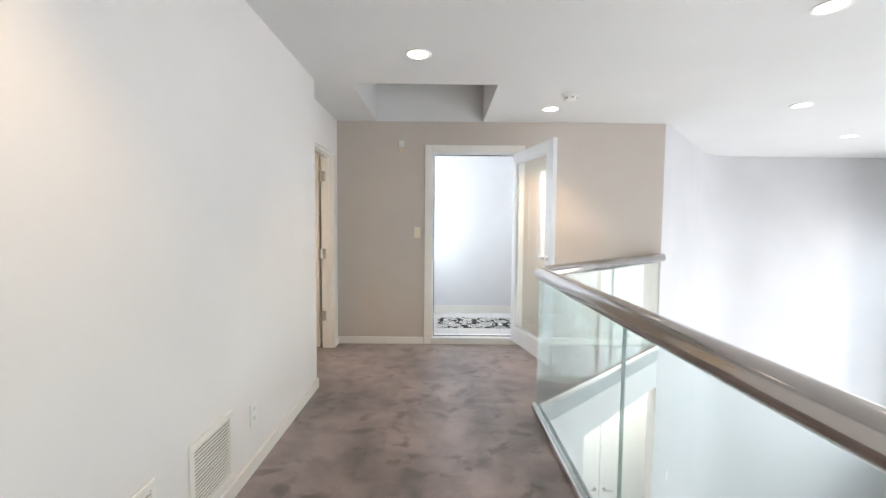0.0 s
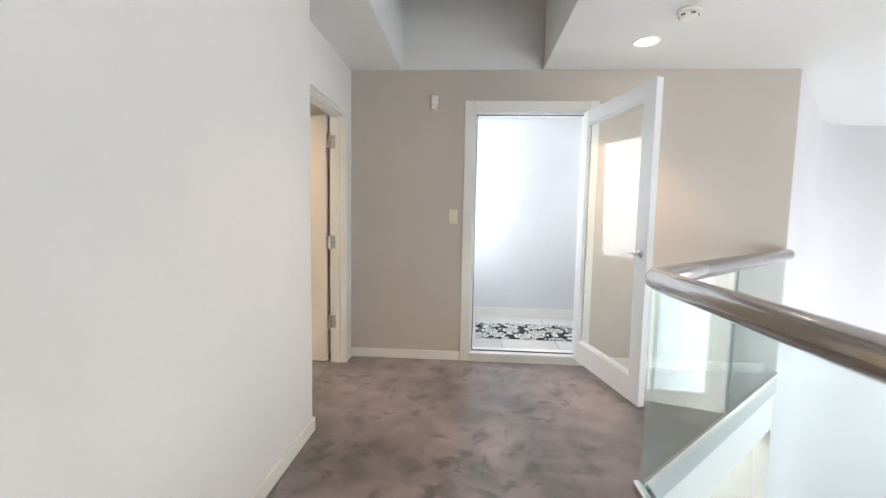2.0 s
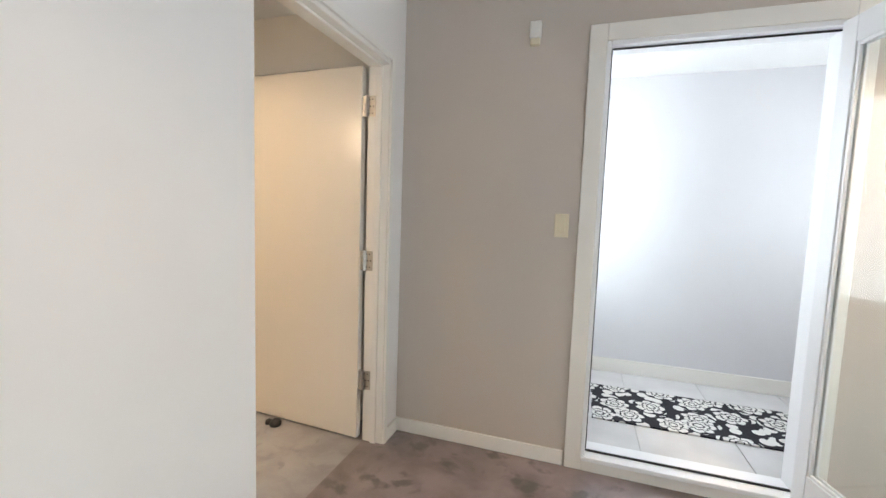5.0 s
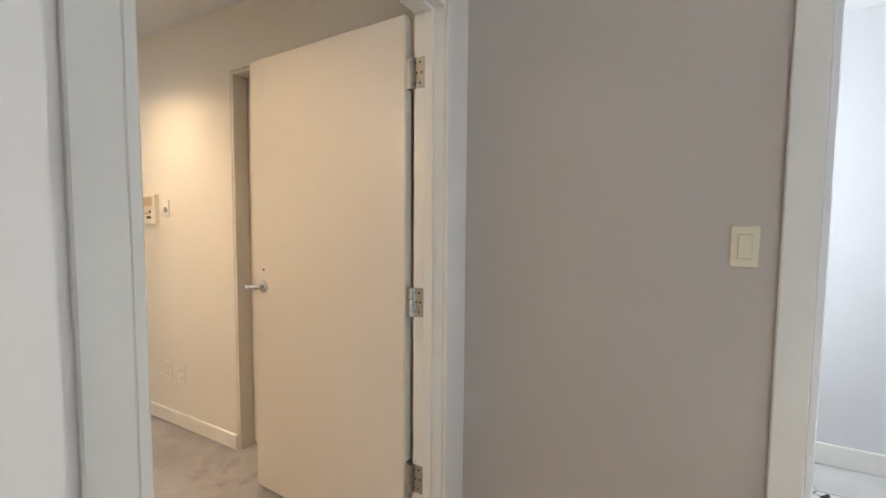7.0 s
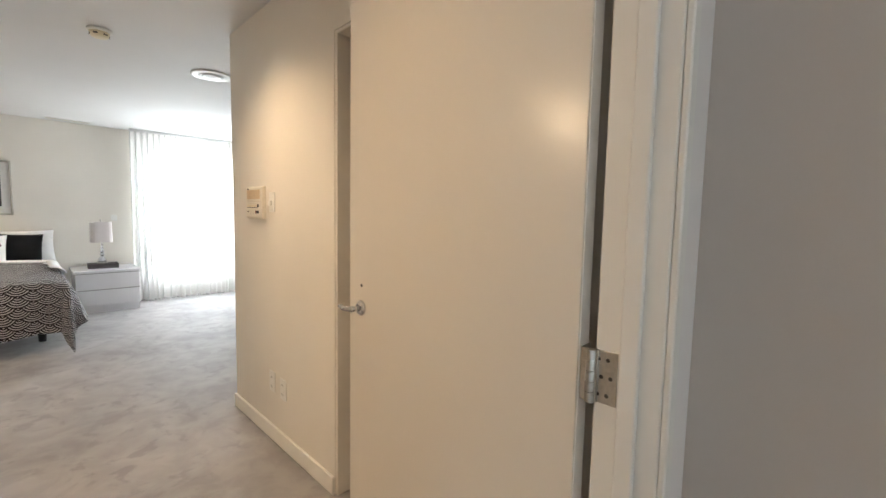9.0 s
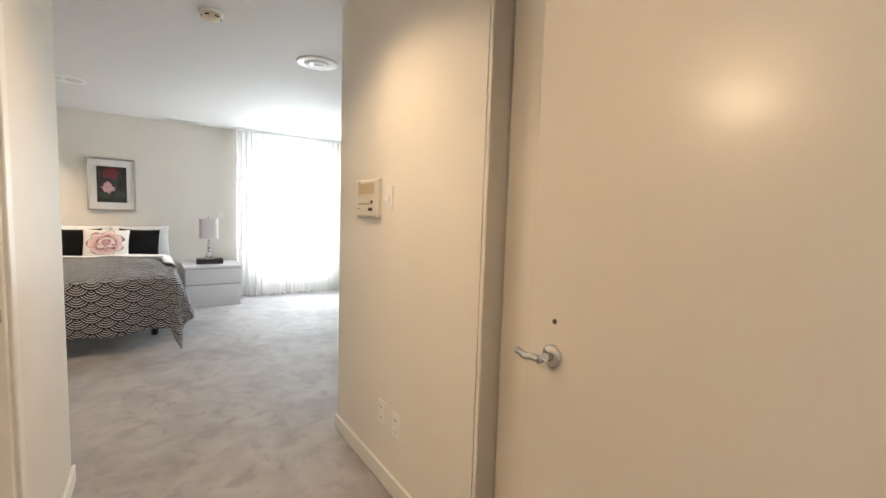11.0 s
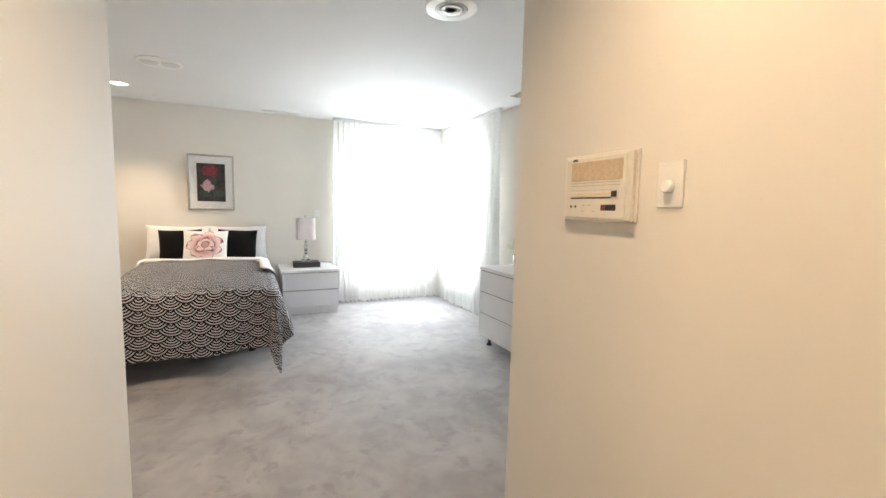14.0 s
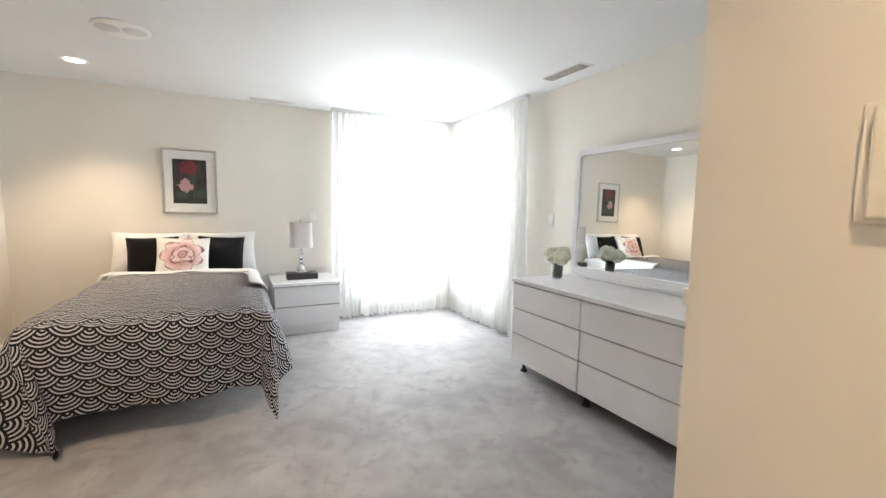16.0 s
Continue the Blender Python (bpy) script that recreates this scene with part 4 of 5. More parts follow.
def ceiling_vent(x, y, w, d, rot, label):
    t = thing("ceiling_vent", label, "vent", pose(x, y, H, 0, 0, rot))
    f = 0.014
    bm = bmesh.new()
    box(-w / 2, w / 2, -d / 2, -d / 2 + f, -0.006, 0, bm=bm)
    box(-w / 2, w / 2, d / 2 - f, d / 2, -0.006, 0, bm=bm)
    box(-w / 2, -w / 2 + f, -d / 2 + f, d / 2 - f, -0.006, 0, bm=bm)
    box(w / 2 - f, w / 2, -d / 2 + f, d / 2 - f, -0.006, 0, bm=bm)
    part("frame", bm, M_WPLAST, t)
    # dark sheet in place of the shade above the slats
    part("backing", box(-w / 2 + f, w / 2 - f, -d / 2 + f, d / 2 - f, -0.0018, -0.0008), M_DARK, t)
    n = max(2, int((d - 2 * f) / 0.013))
    for k in range(n):
        y0 = -d / 2 + f + (k + 0.5) * (d - 2 * f) / n
        part("slat", turn(box(-w / 2 + f, w / 2 - f, -0.0045, 0.0045, -0.0008, 0.0008), Matrix.Translation((0, y0, -0.005)) @ pose(0, 0, 0, 35)), M_CARDCREAM, t)
    return t


ceiling_vent(-8.15, 3.95, 0.44, 0.075, 90, "narrow white slatted ceiling vent above the bed wall")
ceiling_vent(-5.98, 5.985, 0.46, 0.15, 0, "white slatted ceiling vent near the dresser wall")


# ---- wall fittings ----
def wall_m(x, y, z, facing):
    """A pose on a wall: local -y faces the room, x runs to the right as one looks at it."""
    return pose(x, y, z, 0, 0, {"-y": 0, "+x": 90, "+y": 180, "-x": -90}[facing])


def switch(m, label, material=M_WPLAST, w=0.072, h=0.118, style="rocker"):
    t = thing("light_switch", label, "switch", m)
    part("plate", box(-w / 2, w / 2, -0.007, 0, -h / 2, h / 2, 0.003), material, t)
    if style == "rocker":
        part("rocker", box(-0.017, 0.017, -0.0125, -0.0072, -0.034, 0.034, 0.002), material, t)
    elif style == "toggle":
        part("collar", box(-0.008, 0.008, -0.0085, -0.0072, -0.014, 0.014), material, t)
        part("toggle", turn(box(-0.0045, 0.0045, -0.024, -0.008, -0.005, 0.006, 0.002), pose(0, 0, 0, 18)), material, t)
    else:
        part("knob", turn(lathe([(0.0145, 0), (0.0140, 0.012), (0.0125, 0.0145), (0.009, 0.0155)], 24), Matrix.Translation((0, -0.0072, -0.006)) @ pose(0, 0, 0, 90)), material, t, "round dimmer knob", True)
    return t


switch(wall_m(-0.372, YF - 0.0005, 1.225, "-y"), "ivory light switch on the taupe end wall", M_IVORY, 0.068, 0.116)
switch(wall_m(-3.286, YP - 0.0005, 1.358, "-y"), "white dimmer switch beside the intercom", M_WPLAST, 0.066, 0.108, "dimmer")
switch(wall_m(-6.35, YB1 - 0.0005, 1.206, "-y"), "white light switch beside the sheer curtains", M_WPLAST, 0.07, 0.118, "toggle")
switch(wall_m(XB + 0.0005, 4.385, 1.185, "+x"), "small white switch above the nightstand", M_WPLAST, 0.07, 0.08, "toggle")


def outlet(m, label):
    t = thing("wall_outlet", label, "outlet", m)
    part("plate", box(-0.035, 0.035, -0.006, 0, -0.058, 0.058, 0.0025), M_WPLAST, t)
    for s in (-1, 1):
        f = part("socket", box(-0.016, 0.016, -0.0085, -0.0062, s * 0.026 - 0.016, s * 0.026 + 0.016, 0.002), M_WPLAST, t)
        for x in (-0.006, 0.006):
            part("slot", box(x - 0.0012, x + 0.0012, -0.0092, -0.0086, s * 0.026 - 0.004, s * 0.026 + 0.006), M_DARK, f)
    return t


outlet(wall_m(XL + 0.0005, 2.08, 0.308, "+x"), "white wall outlet above the hall skirting")
outlet(wall_m(1.405, YF - 0.0005, 0.282, "-y"), "white wall outlet on the taupe end wall")
outlet(wall_m(-3.315, YP - 0.0005, 0.342, "-y"), "white wall outlet on the cream passage wall")
outlet(wall_m(-3.175, YP - 0.0005, 0.335, "-y"), "white cable outlet on the cream passage wall")
outlet(pose(2.66, 4.83, -1.72, 0, 0, 49), "white outlet on the lower white wall")

sensor = thing("motion_sensor", "white wall sensor with a rounded cream lens", "sensor", wall_m(-0.545, YF - 0.0005, 2.145, "-y"))
part("body", box(-0.028, 0.028, -0.034, 0, -0.02, 0.058, 0.008, 3), M_WPLAST, sensor)
part("lens", box(-0.024, 0.024, -0.030, -0.002, -0.056, -0.0205, 0.008, 3), M_IVORY, sensor, "ivory curved lens")


def wall_grille(y0, y1, z0, z1):
    t = thing("wall_grille", "white slatted return air grille low in the wall", "vent", wall_m(XL + 0.0005, (y0 + y1) / 2, (z0 + z1) / 2, "+x"), "return air grilles in the hall wall")
    w, h, f = y1 - y0, z1 - z0, 0.028
    bm = bmesh.new()
    box(-w / 2, w / 2, -0.010, 0, h / 2 - f, h / 2, 0.002, 1, bm=bm)
    box(-w / 2, w / 2, -0.010, 0, -h / 2, -h / 2 + f, 0.002, 1, bm=bm)
    box(-w / 2, -w / 2 + f, -0.010, 0, -h / 2 + f, h / 2 - f, 0.002, 1, bm=bm)
    box(w / 2 - f, w / 2, -0.010, 0, -h / 2 + f, h / 2 - f, 0.002, 1, bm=bm)
    part("frame", bm, M_TRIM, t)
    # no duct is built: a dark sheet gives the shade between the slats
    part("backing", box(-w / 2 + f, w / 2 - f, -0.0015, -0.0005, -h / 2 + f, h / 2 - f), M_DARK, t, "dark sheet standing for the duct's shade behind the slats")
    n = int((h - 2 * f) / 0.0155)
    for k in range(n):
        z = -h / 2 + f + (k + 0.5) * (h - 2 * f) / n
        s = part("slat", turn(box(-w / 2 + f, w / 2 - f, -0.0042, 0.0042, -0.0008, 0.0008), pose(0, 0, 0, 35)), M_TRIM, t, "", False, pose(0, -0.0055, z))


wall_grille(1.525, 1.855, 0.112, 0.432)
wall_grille(1.0, 1.335, 0.112, 0.432)

# intercom
ic = thing("intercom", "cream wall intercom panel with speaker grille and buttons", "intercom", wall_m(-3.495, YP - 0.0005, 1.358, "-y") @ Matrix.Diagonal((0.91, 0.62, 0.94, 1)))
part("backplate", box(-0.150, 0.136, -0.014, 0, -0.100, 0.098, 0.004), M_CARDCREAM, ic)
part("panel", box(-0.132, 0.110, -0.034, -0.0145, -0.092, 0.090, 0.005), M_CARDCREAM, ic, "cream moulded front")
part("side_cover", box(0.111, 0.131, -0.036, -0.0145, -0.096, 0.093, 0.004), M_CARDCREAM, ic, "plain cream end cover")
part("speaker_grille", box(-0.104, 0.098, -0.0362, -0.0342, 0.020, 0.076, 0.001, 1), M_CLOTH, ic, "tan speaker cloth")
for k in range(13):
    part("grille_rib", box(-0.104, 0.098, -0.0372, -0.0363, 0.0225 + k * 0.0042, 0.0246 + k * 0.0042), M_CLOTH, ic)
part("badge", box(-0.098, -0.080, -0.0385, -0.0343, 0.0795, 0.086), M_DARK, ic, "small dark badge")
for z in (0.0125, 0.004):
    part("trim_line", box(-0.104, 0.092, -0.0358, -0.0342, z, z + 0.0018), M_BEIGE, ic)
part("tuning_bar", box(-0.100, 0.060, -0.040, -0.0343, -0.028, -0.014, 0.002), M_IVORY, ic, "long cream bar")
for k in range(15):
    part("scale_tick", box(-0.098 + k * 0.011, -0.0925 + k * 0.011, -0.0352, -0.0342, -0.0095, -0.0072), M_BEIGE, ic)
part("slot_shadow", box(-0.104, 0.060, -0.0352, -0.0342, -0.0325, -0.0295), M_DARK, ic)
part("slider_end", box(0.063, 0.080, -0.041, -0.0343, -0.029, -0.012, 0.001, 1), M_DARK, ic, "dark slider cap")
part("display", box(0.040, 0.079, -0.0368, -0.0342, -0.067, -0.050, 0.001, 1), M_BOOK, ic, "dark display window")
part("indicator", box(0.024, 0.0395, -0.0368, -0.0342, -0.067, -0.050, 0.001, 1), M_REDP, ic, "dull red indicator window")
for x, z in ((-0.100, -0.056), (-0.081, -0.056)):
    part("button", turn(lathe([(0.004, 0), (0.0035, 0.003)], 12), Matrix.Translation((x, -0.0343, z)) @ pose(0, 0, 0, 90)), M_DARK, ic, "", True)
for x, z in ((-0.052, -0.052), (-0.028, -0.052), (-0.055, -0.070), (-0.010, -0.070)):
    part("printed_mark", box(x, x + 0.010, -0.0350, -0.0342, z - 0.0015, z + 0.0015), M_BEIGE, ic)

# ---- landing room: tiles, rug ----
tile_me = None
landing = bpy.data.objects["floor_landing"]
for i in range(5):
    for j in range(3):
        x0, y0 = -0.93 + i * 0.508, YF + 0.145 + j * 0.436
        if tile_me is None:
            bm = box(0, 0.503, 0, 0.431, 0.058, 0.066, 0.0015, 1)
            o = part("tile", bm, M_TILE, landing, "", False, pose(x0, y0, 0))
            tile_me = o.data
        else:
            o = new("tile", tile_me)
            o.matrix_basis = pose(x0, y0, 0)
            o.parent = landing
rug = part("rug", box(-0.15, 1.25, 4.89, 5.43, 0.067, 0.076, 0.003), M_RUG)
tagged(rug, "black rug with white flowers on pale tiles", "rug")
# half-glazed outside door: local x along the wall, -y towards the room
door5 = thing("door_5", "white half-glazed outside door with a moulded lower panel", "door", pose(LX - 0.03, LY0, 0.066, 0, 0, 90))
door5["kind"] = "structure"
dw = LY1 - LY0
casing("trim_outside_door", "white casing of the outside doorway", [
    (LX + 0.001, LX + 0.014, LY0 - 0.06, LY0 - 0.001, 0.067, LZ1 + 0.06), (LX + 0.001, LX + 0.014, LY1 + 0.001, LY1 + 0.06, 0.067, LZ1 + 0.06), (LX + 0.001, LX + 0.014, LY0, LY1, LZ1 + 0.001, LZ1 + 0.06)], M_GDOOR)
part("stile", box(0.004, 0.15, 0, 0.044, 0.004, 2.13, 0.003), M_GDOOR, door5)
part("stile", box(dw - 0.15, dw - 0.004, 0, 0.044, 0.004, 2.13, 0.003), M_GDOOR, door5)
part("rail", box(0.15, dw - 0.15, 0.001, 0.043, 2.04, 2.13, 0.002), M_GDOOR, door5)
part("rail", box(0.15, dw - 0.15, 0.001, 0.043, 0.60, 0.72, 0.002), M_GDOOR, door5)
part("rail", box(0.15, dw - 0.15, 0.001, 0.043, 0.004, 0.18, 0.002), M_GDOOR, door5)
part("panel", box(0.15, dw - 0.15, 0.014, 0.030, 0.18, 0.60), M_GDOOR, door5, "recessed white panel")
pn = part("pane", box(0.151, dw - 0.151, 0.018, 0.024, 0.721, 2.039), M_WGLASS, door5, "bright clear pane")
pn.visible_shadow = False
part("beige_flap", box(dw - 0.30, dw - 0.16, 0.004, 0.0138, 0.10, 0.56, 0.002), M_BEIGE, door5, "beige flap let into the lower panel")
lever(door5, pose(0.07, 0.0, 0.95, 90, 0, 0), 1)

# ---- lower storey, through the opening below ----
# unseen downlights, added to brighten the room behind the opening
for lx, ly in ((1.2, 4.6), (2.1, 4.85)):
    t = thing("downlight", "unseen round downlight added to light the lower room", "ceiling light", pose(lx, ly, -0.302), "lower room downlights")
    part("trim_ring", lathe([(0.088, -0.006), (0.088, 0.0)], 32), M_WPLAST, t, "", True)
    part("lamp", lathe([(0.062, -0.009), (0.066, -0.0065)], 28), M_LAMP, t, "glowing frosted lamp")
    spot("downlight_beam", lx, ly, -0.33, 85, 140, (1.0, 0.92, 0.80), 0.9)
for k, (a, lab) in enumerate(((0.0, "white closet door with a chrome lever"), (0.73, "white closet door with a chrome lever"))):
    t = thing("closet_door", lab, "door", pose(1.27 + a, 5.258, LOW), "lower closet doors")
    part("leaf", box(0.003, 0.722, -0.04, 0, 0.01, 2.28, 0.003), M_GDOOR, t)
    h = part("handle", turn(lathe([(0.024, 0), (0.022, 0.010), (0.009, 0.014), (0.009, 0.045)], 20), Matrix.Translation((0.665 if k == 0 else 0.06, -0.04, 0.95)) @ pose(0, 0, 0, 90)), M_CHROME, t, "chrome lever handle", True)
    part("lever", tube([(0.665 - 0.005, -0.085, 0.95), (0.60, -0.085, 0.952), (0.56, -0.083, 0.95)] if k == 0 else [(0.065, -0.085, 0.95), (0.12, -0.085, 0.952), (0.165, -0.083, 0.95)], 0.008, 12), M_CHROME, h, "", True)
    for z in (0.25, 1.15, 2.05):
        part("hinge", turn(lathe([(0.008, -0.045), (0.008, 0.045)], 12), Matrix.Translation((0.0 if k == 0 else 0.728, -0.046, z))), M_NICKEL, t, "", True)
    part("door_casing", add(box(-0.07 if k == 0 else 0.735, -0.008 if k == 0 else 0.80, -0.05, 0, 0, 2.35, 0.003), box(0.0, 0.725, -0.05, 0, 2.285, 2.35, 0.003)), M_TRIM, t)

# ---- bedroom: curtains ----
def curtain(name, p, q, folds, label, seed, z0=0.012, z1=2.375):
    """A gathered sheer from p to q: deep folds at the hem, tighter at the heading."""
    rnd = random.Random(seed)
    nx, nz = folds * 10, 22
    p, q = Vector(p), Vector(q)
    d = (q - p)
    n = Vector((-d.y, d.x)).normalized()
    ph = [rnd.uniform(0, 6.28) for _ in range(6)]
    bm = bmesh.new()
    grid = []
    for i in range(nx + 1):
        s = i / nx
        col = []
        for k in range(nz + 1):
            z = k / nz
            amp = 0.026 + 0.036 * (1 - z) ** 1.2
            w = 2 * math.pi * folds * (s + 0.012 * math.sin(5 * s * 6.28 + ph[0]) * (1 - z))
            off = amp * math.sin(w) + 0.014 * (1 - z) * math.sin(w * 0.37 + ph[1]) + 0.006 * math.sin(w * 2.3 + ph[2] + 3 * z)
            hem = 0.012 * math.sin(w * 0.5 + ph[3]) if k == 0 else 0.0
            c = p + d * (s + 0.004 * math.sin(w * 1.3 + ph[4]) * (1 - z)) + n * off
            col.append(bm.verts.new((c.x, c.y, z0 + (z1 - z0) * z + max(0, hem))))
        grid.append(col)
    for a, b in zip(grid, grid[1:]):
        for k in range(nz):
            bm.faces.new((a[k], b[k], b[k + 1], a[k + 1]))
    t = thing(name, label, "curtain", pose(0, 0, 0), "sheer curtains in the bedroom corner")
    part("panel", bm, M_SHEER, t, "", True)
    bm = box(0, d.length, -0.02, 0.02, H - 0.035, H - 0.001, 0.003, 1)
    part("track", turn(bm, Matrix.Translation((p.x, p.y, 0)) @ Matrix.Rotation(math.atan2(d.y, d.x), 4, "Z")), M_VENTG, t, "grey ceiling track")
    return t


CX, CY = -8.13, 6.10
curtain("sheer_curtain", (CX, 4.565), (CX, CY - 0.02), 22, "floor-length white sheer curtain gathered beside the bed", 3)
curtain("sheer_curtain", (CX + 0.03, CY), (-6.61, CY), 22, "floor-length white sheer curtain gathered beside the dresser", 8)

# ---- bed ----
BY, HW = 3.15, 0.55               # middle line, half width
BX0, BX1, BZ = -8.27, -6.17, 0.645   # head, foot, top
bed = thing("bed", "double bed on a grey base with a white fitted sheet", "bed", pose(0, 0, 0))
part("base", box(BX0 + 0.03, BX1 - 0.04, BY - HW + 0.03, BY + HW - 0.03, 0.17, 0.36, 0.02), M_BASEBED, bed, "grey upholstered base")
part("mattress", box(BX0, BX1 - 0.02, BY - HW, BY + HW, 0.361, BZ - 0.02, 0.05, 4), M_SHEET, bed, "white sheeted mattress", True)
for x in (BX0 + 0.15, BX1 - 0.42):
    for y in (BY - HW + 0.12, BY + HW - 0.12):
        part("leg", turn(lathe([(0.028, 0.0), (0.034, 0.17)], 16), Matrix.Translation((x, y, 0))), M_BLACK, bed, "", True)


def drape(side, far_side, foot, start, lift, uvs, nu=130, nv_=140, folds=1.0):
    """A cover over the bed: flat on top, hanging at the sides and foot, its corners falling in cones."""
    bm = bmesh.new()
    uv = bm.loops.layers.uv.new("UVMap")
    u0, u1 = -HW - far_side, HW + side
    v0, v1 = start, BX1 + foot
    rows = []
    rad = 0.085
    for i in range(nu + 1):
        u = u0 + (u1 - u0) * i / nu
        row = []
        for k in range(nv_ + 1):
            v = v0 + (v1 - v0) * k / nv_
            a = max(0.0, abs(u) - HW)
            b = max(0.0, v - BX1)
            sg = 1 if u > 0 else -1
            top = BZ + lift + 0.012 * math.sin(3.1 * u + 1.3 * v) + 0.007 * math.sin(9 * u - 5 * v) + 0.004 * math.sin(17 * u + 13 * v)
            if a == 0 and b == 0:
                e = min(HW - abs(u), BX1 - v)
                head = 0.018 * math.exp(-((v - v0 - 0.03) / 0.05) ** 2)
                x, y, z = v, u, top + head - 0.03 * math.exp(-max(e, 0) / 0.06)
            else:
                r = math.hypot(a, b)
                th = math.atan2(a, b)          # 0: foot, 90 degrees: side
                hang = max(0.0, r - rad * 0.55)
                pull = 0.46
                ways = th - pull * math.sin(2 * th) * min(1.0, hang / 0.25)
                out = rad * (1 - math.exp(-r / (rad * 0.7))) + (0.05 + 0.17 * math.sin(ways) ** 2) * hang
                uc, vc = max(-HW, min(HW, u)), min(v, BX1)
                at_foot = 0.035 * math.sin(uc * 11 + 0.6) + 0.022 * math.sin(uc * 27) + 0.010 * math.sin(uc * 49 + 8 * r)
                at_side = 0.055 * math.sin(vc * 13 + 1.0) + 0.030 * math.sin(vc * 27 + 2)
                cone = math.sin(2 * th) * (0.15 + 0.11 * math.sin(th * 8 + 0.7 + 3 * r))
                out += folds * hang * (at_foot * math.cos(th) ** 2 + at_side * math.sin(th) ** 2 + cone)
                x = min(v, BX1) + out * math.cos(ways)
                y = (min(abs(u), HW) + out * math.sin(ways)) * sg
                if sg < 0:
                    y += 0.36 * hang * math.sin(2 * th)
                z = top - 0.03 - hang
                if z < 0.03:
                    over = 0.03 - z
                    x += over * (0.55 * math.cos(ways) + 0.25 * math.sin(over * 30 + 5 * th))
                    y += over * (0.55 * math.sin(ways) + 0.30 * math.cos(over * 26 + 4 * th)) * sg + (0.30 * over if sg < 0 else 0.0)
                    z = 0.022 + 0.028 * (1 - math.cos(over * 34 + 7 * th * over)) * min(1.0, over / 0.05)
            vert = bm.verts.new((x, y + BY, z))
            row.append((vert, (u * uvs, -v * uvs)))
        rows.append(row)
    for p, q in zip(rows, rows[1:]):
        for k in range(nv_):
            quad = (p[k], p[k + 1], q[k + 1], q[k])
            f = bm.faces.new([c[0] for c in quad])
            for lp, c in zip(f.loops, quad):
                lp[uv].uv = c[1]
            f.smooth = True
    return bm


duvet = thing("duvet", "black and white scallop-print duvet hanging over the bed", "duvet", pose(0, 0, 0))
cover = part("cover", drape(0.45, 0.60, 0.51, -7.70, 0.022, 1.0), M_SCALES, duvet, "scallop-printed top side", True)
cover.modifiers.new("thick", "SOLIDIFY").thickness = 0.003
bm = drape(0.452, 0.602, 0.512, -7.70, 0.022, 1.0)
bm.normal_update()
uvl = bm.loops.layers.uv.active
bmesh.ops.delete(bm, geom=[f for f in bm.faces if any(abs(lp[uvl].uv.x) > HW - 0.10 and -lp[uvl].uv.y > BX1 - 0.05 for lp in f.loops)], context="FACES")
for v in bm.verts:
    v.co -= v.normal * 0.006
    v.co.z = max(v.co.z, 0.004)
part("lining", bm, M_SHEET, duvet, "plain white underside", True)
bm = bmesh.new()
# white turned-back sheet at the head of the duvet and along the side
nu = 60
prof = []
for i in range(nu + 1):
    u = -HW - 0.20 + (2 * HW + 0.40) * i / nu
    a = max(0, abs(u) - HW)
    y = (min(abs(u), HW) + 0.045 * (1 - math.exp(-a / 0.04)) + 0.05 * a) * (1 if u > 0 else -1)
    z = BZ + 0.035 - max(0, a - 0.02) + 0.006 * math.sin(u * 9)
    ring = []
    for k in range(9):
        ang = math.pi * k / 8
        lead = 0.03 * math.sin(u * 4)
        out = (0.0 if a == 0 else 0.03 * math.sin(ang))
        ring.append(bm.verts.new((-7.83 + lead * 0.5 + 0.16 * k / 8, BY + y + out * (1 if u > 0 else -1), z - 0.006 + (0.014 * math.sin(ang) if a == 0 else 0))))
    prof.append(ring)
for p, q in zip(prof, prof[1:]):
    for k in range(8):
        bm.faces.new((p[k], q[k], q[k + 1], p[k + 1]))
sheet = tagged(part("folded_sheet", bm, M_SHEET, None, "", True), "white sheet turned back over the duvet", "sheet")
sheet.modifiers.new("thick", "SOLIDIFY").thickness = 0.012
# white blanket edge showing at the window side of the bed
bm = bmesh.new()
prev = None
for i in range(41):
    x = -7.74 + 0.80 * i / 40
    w = 0.11 * (1 - i / 40) + 0.02
    cur = [bm.verts.new((x, BY + HW - 0.03 + 0.128 * math.sin(k * math.pi / 10) + 0.005 * math.sin(i * 0.7), BZ + 0.045 - (0.05 + w) * (1 - math.cos(k * math.pi / 10)))) for k in range(6)]
    if prev:
        for k in range(5):
            bm.faces.new((prev[k], cur[k], cur[k + 1], prev[k + 1]))
    prev = cur
bl = tagged(part("blanket_edge", bm, M_SHEET, None, "", True), "white blanket edge below the duvet", "blanket")
bl.modifiers.new("thick", "SOLIDIFY").thickness = 0.01


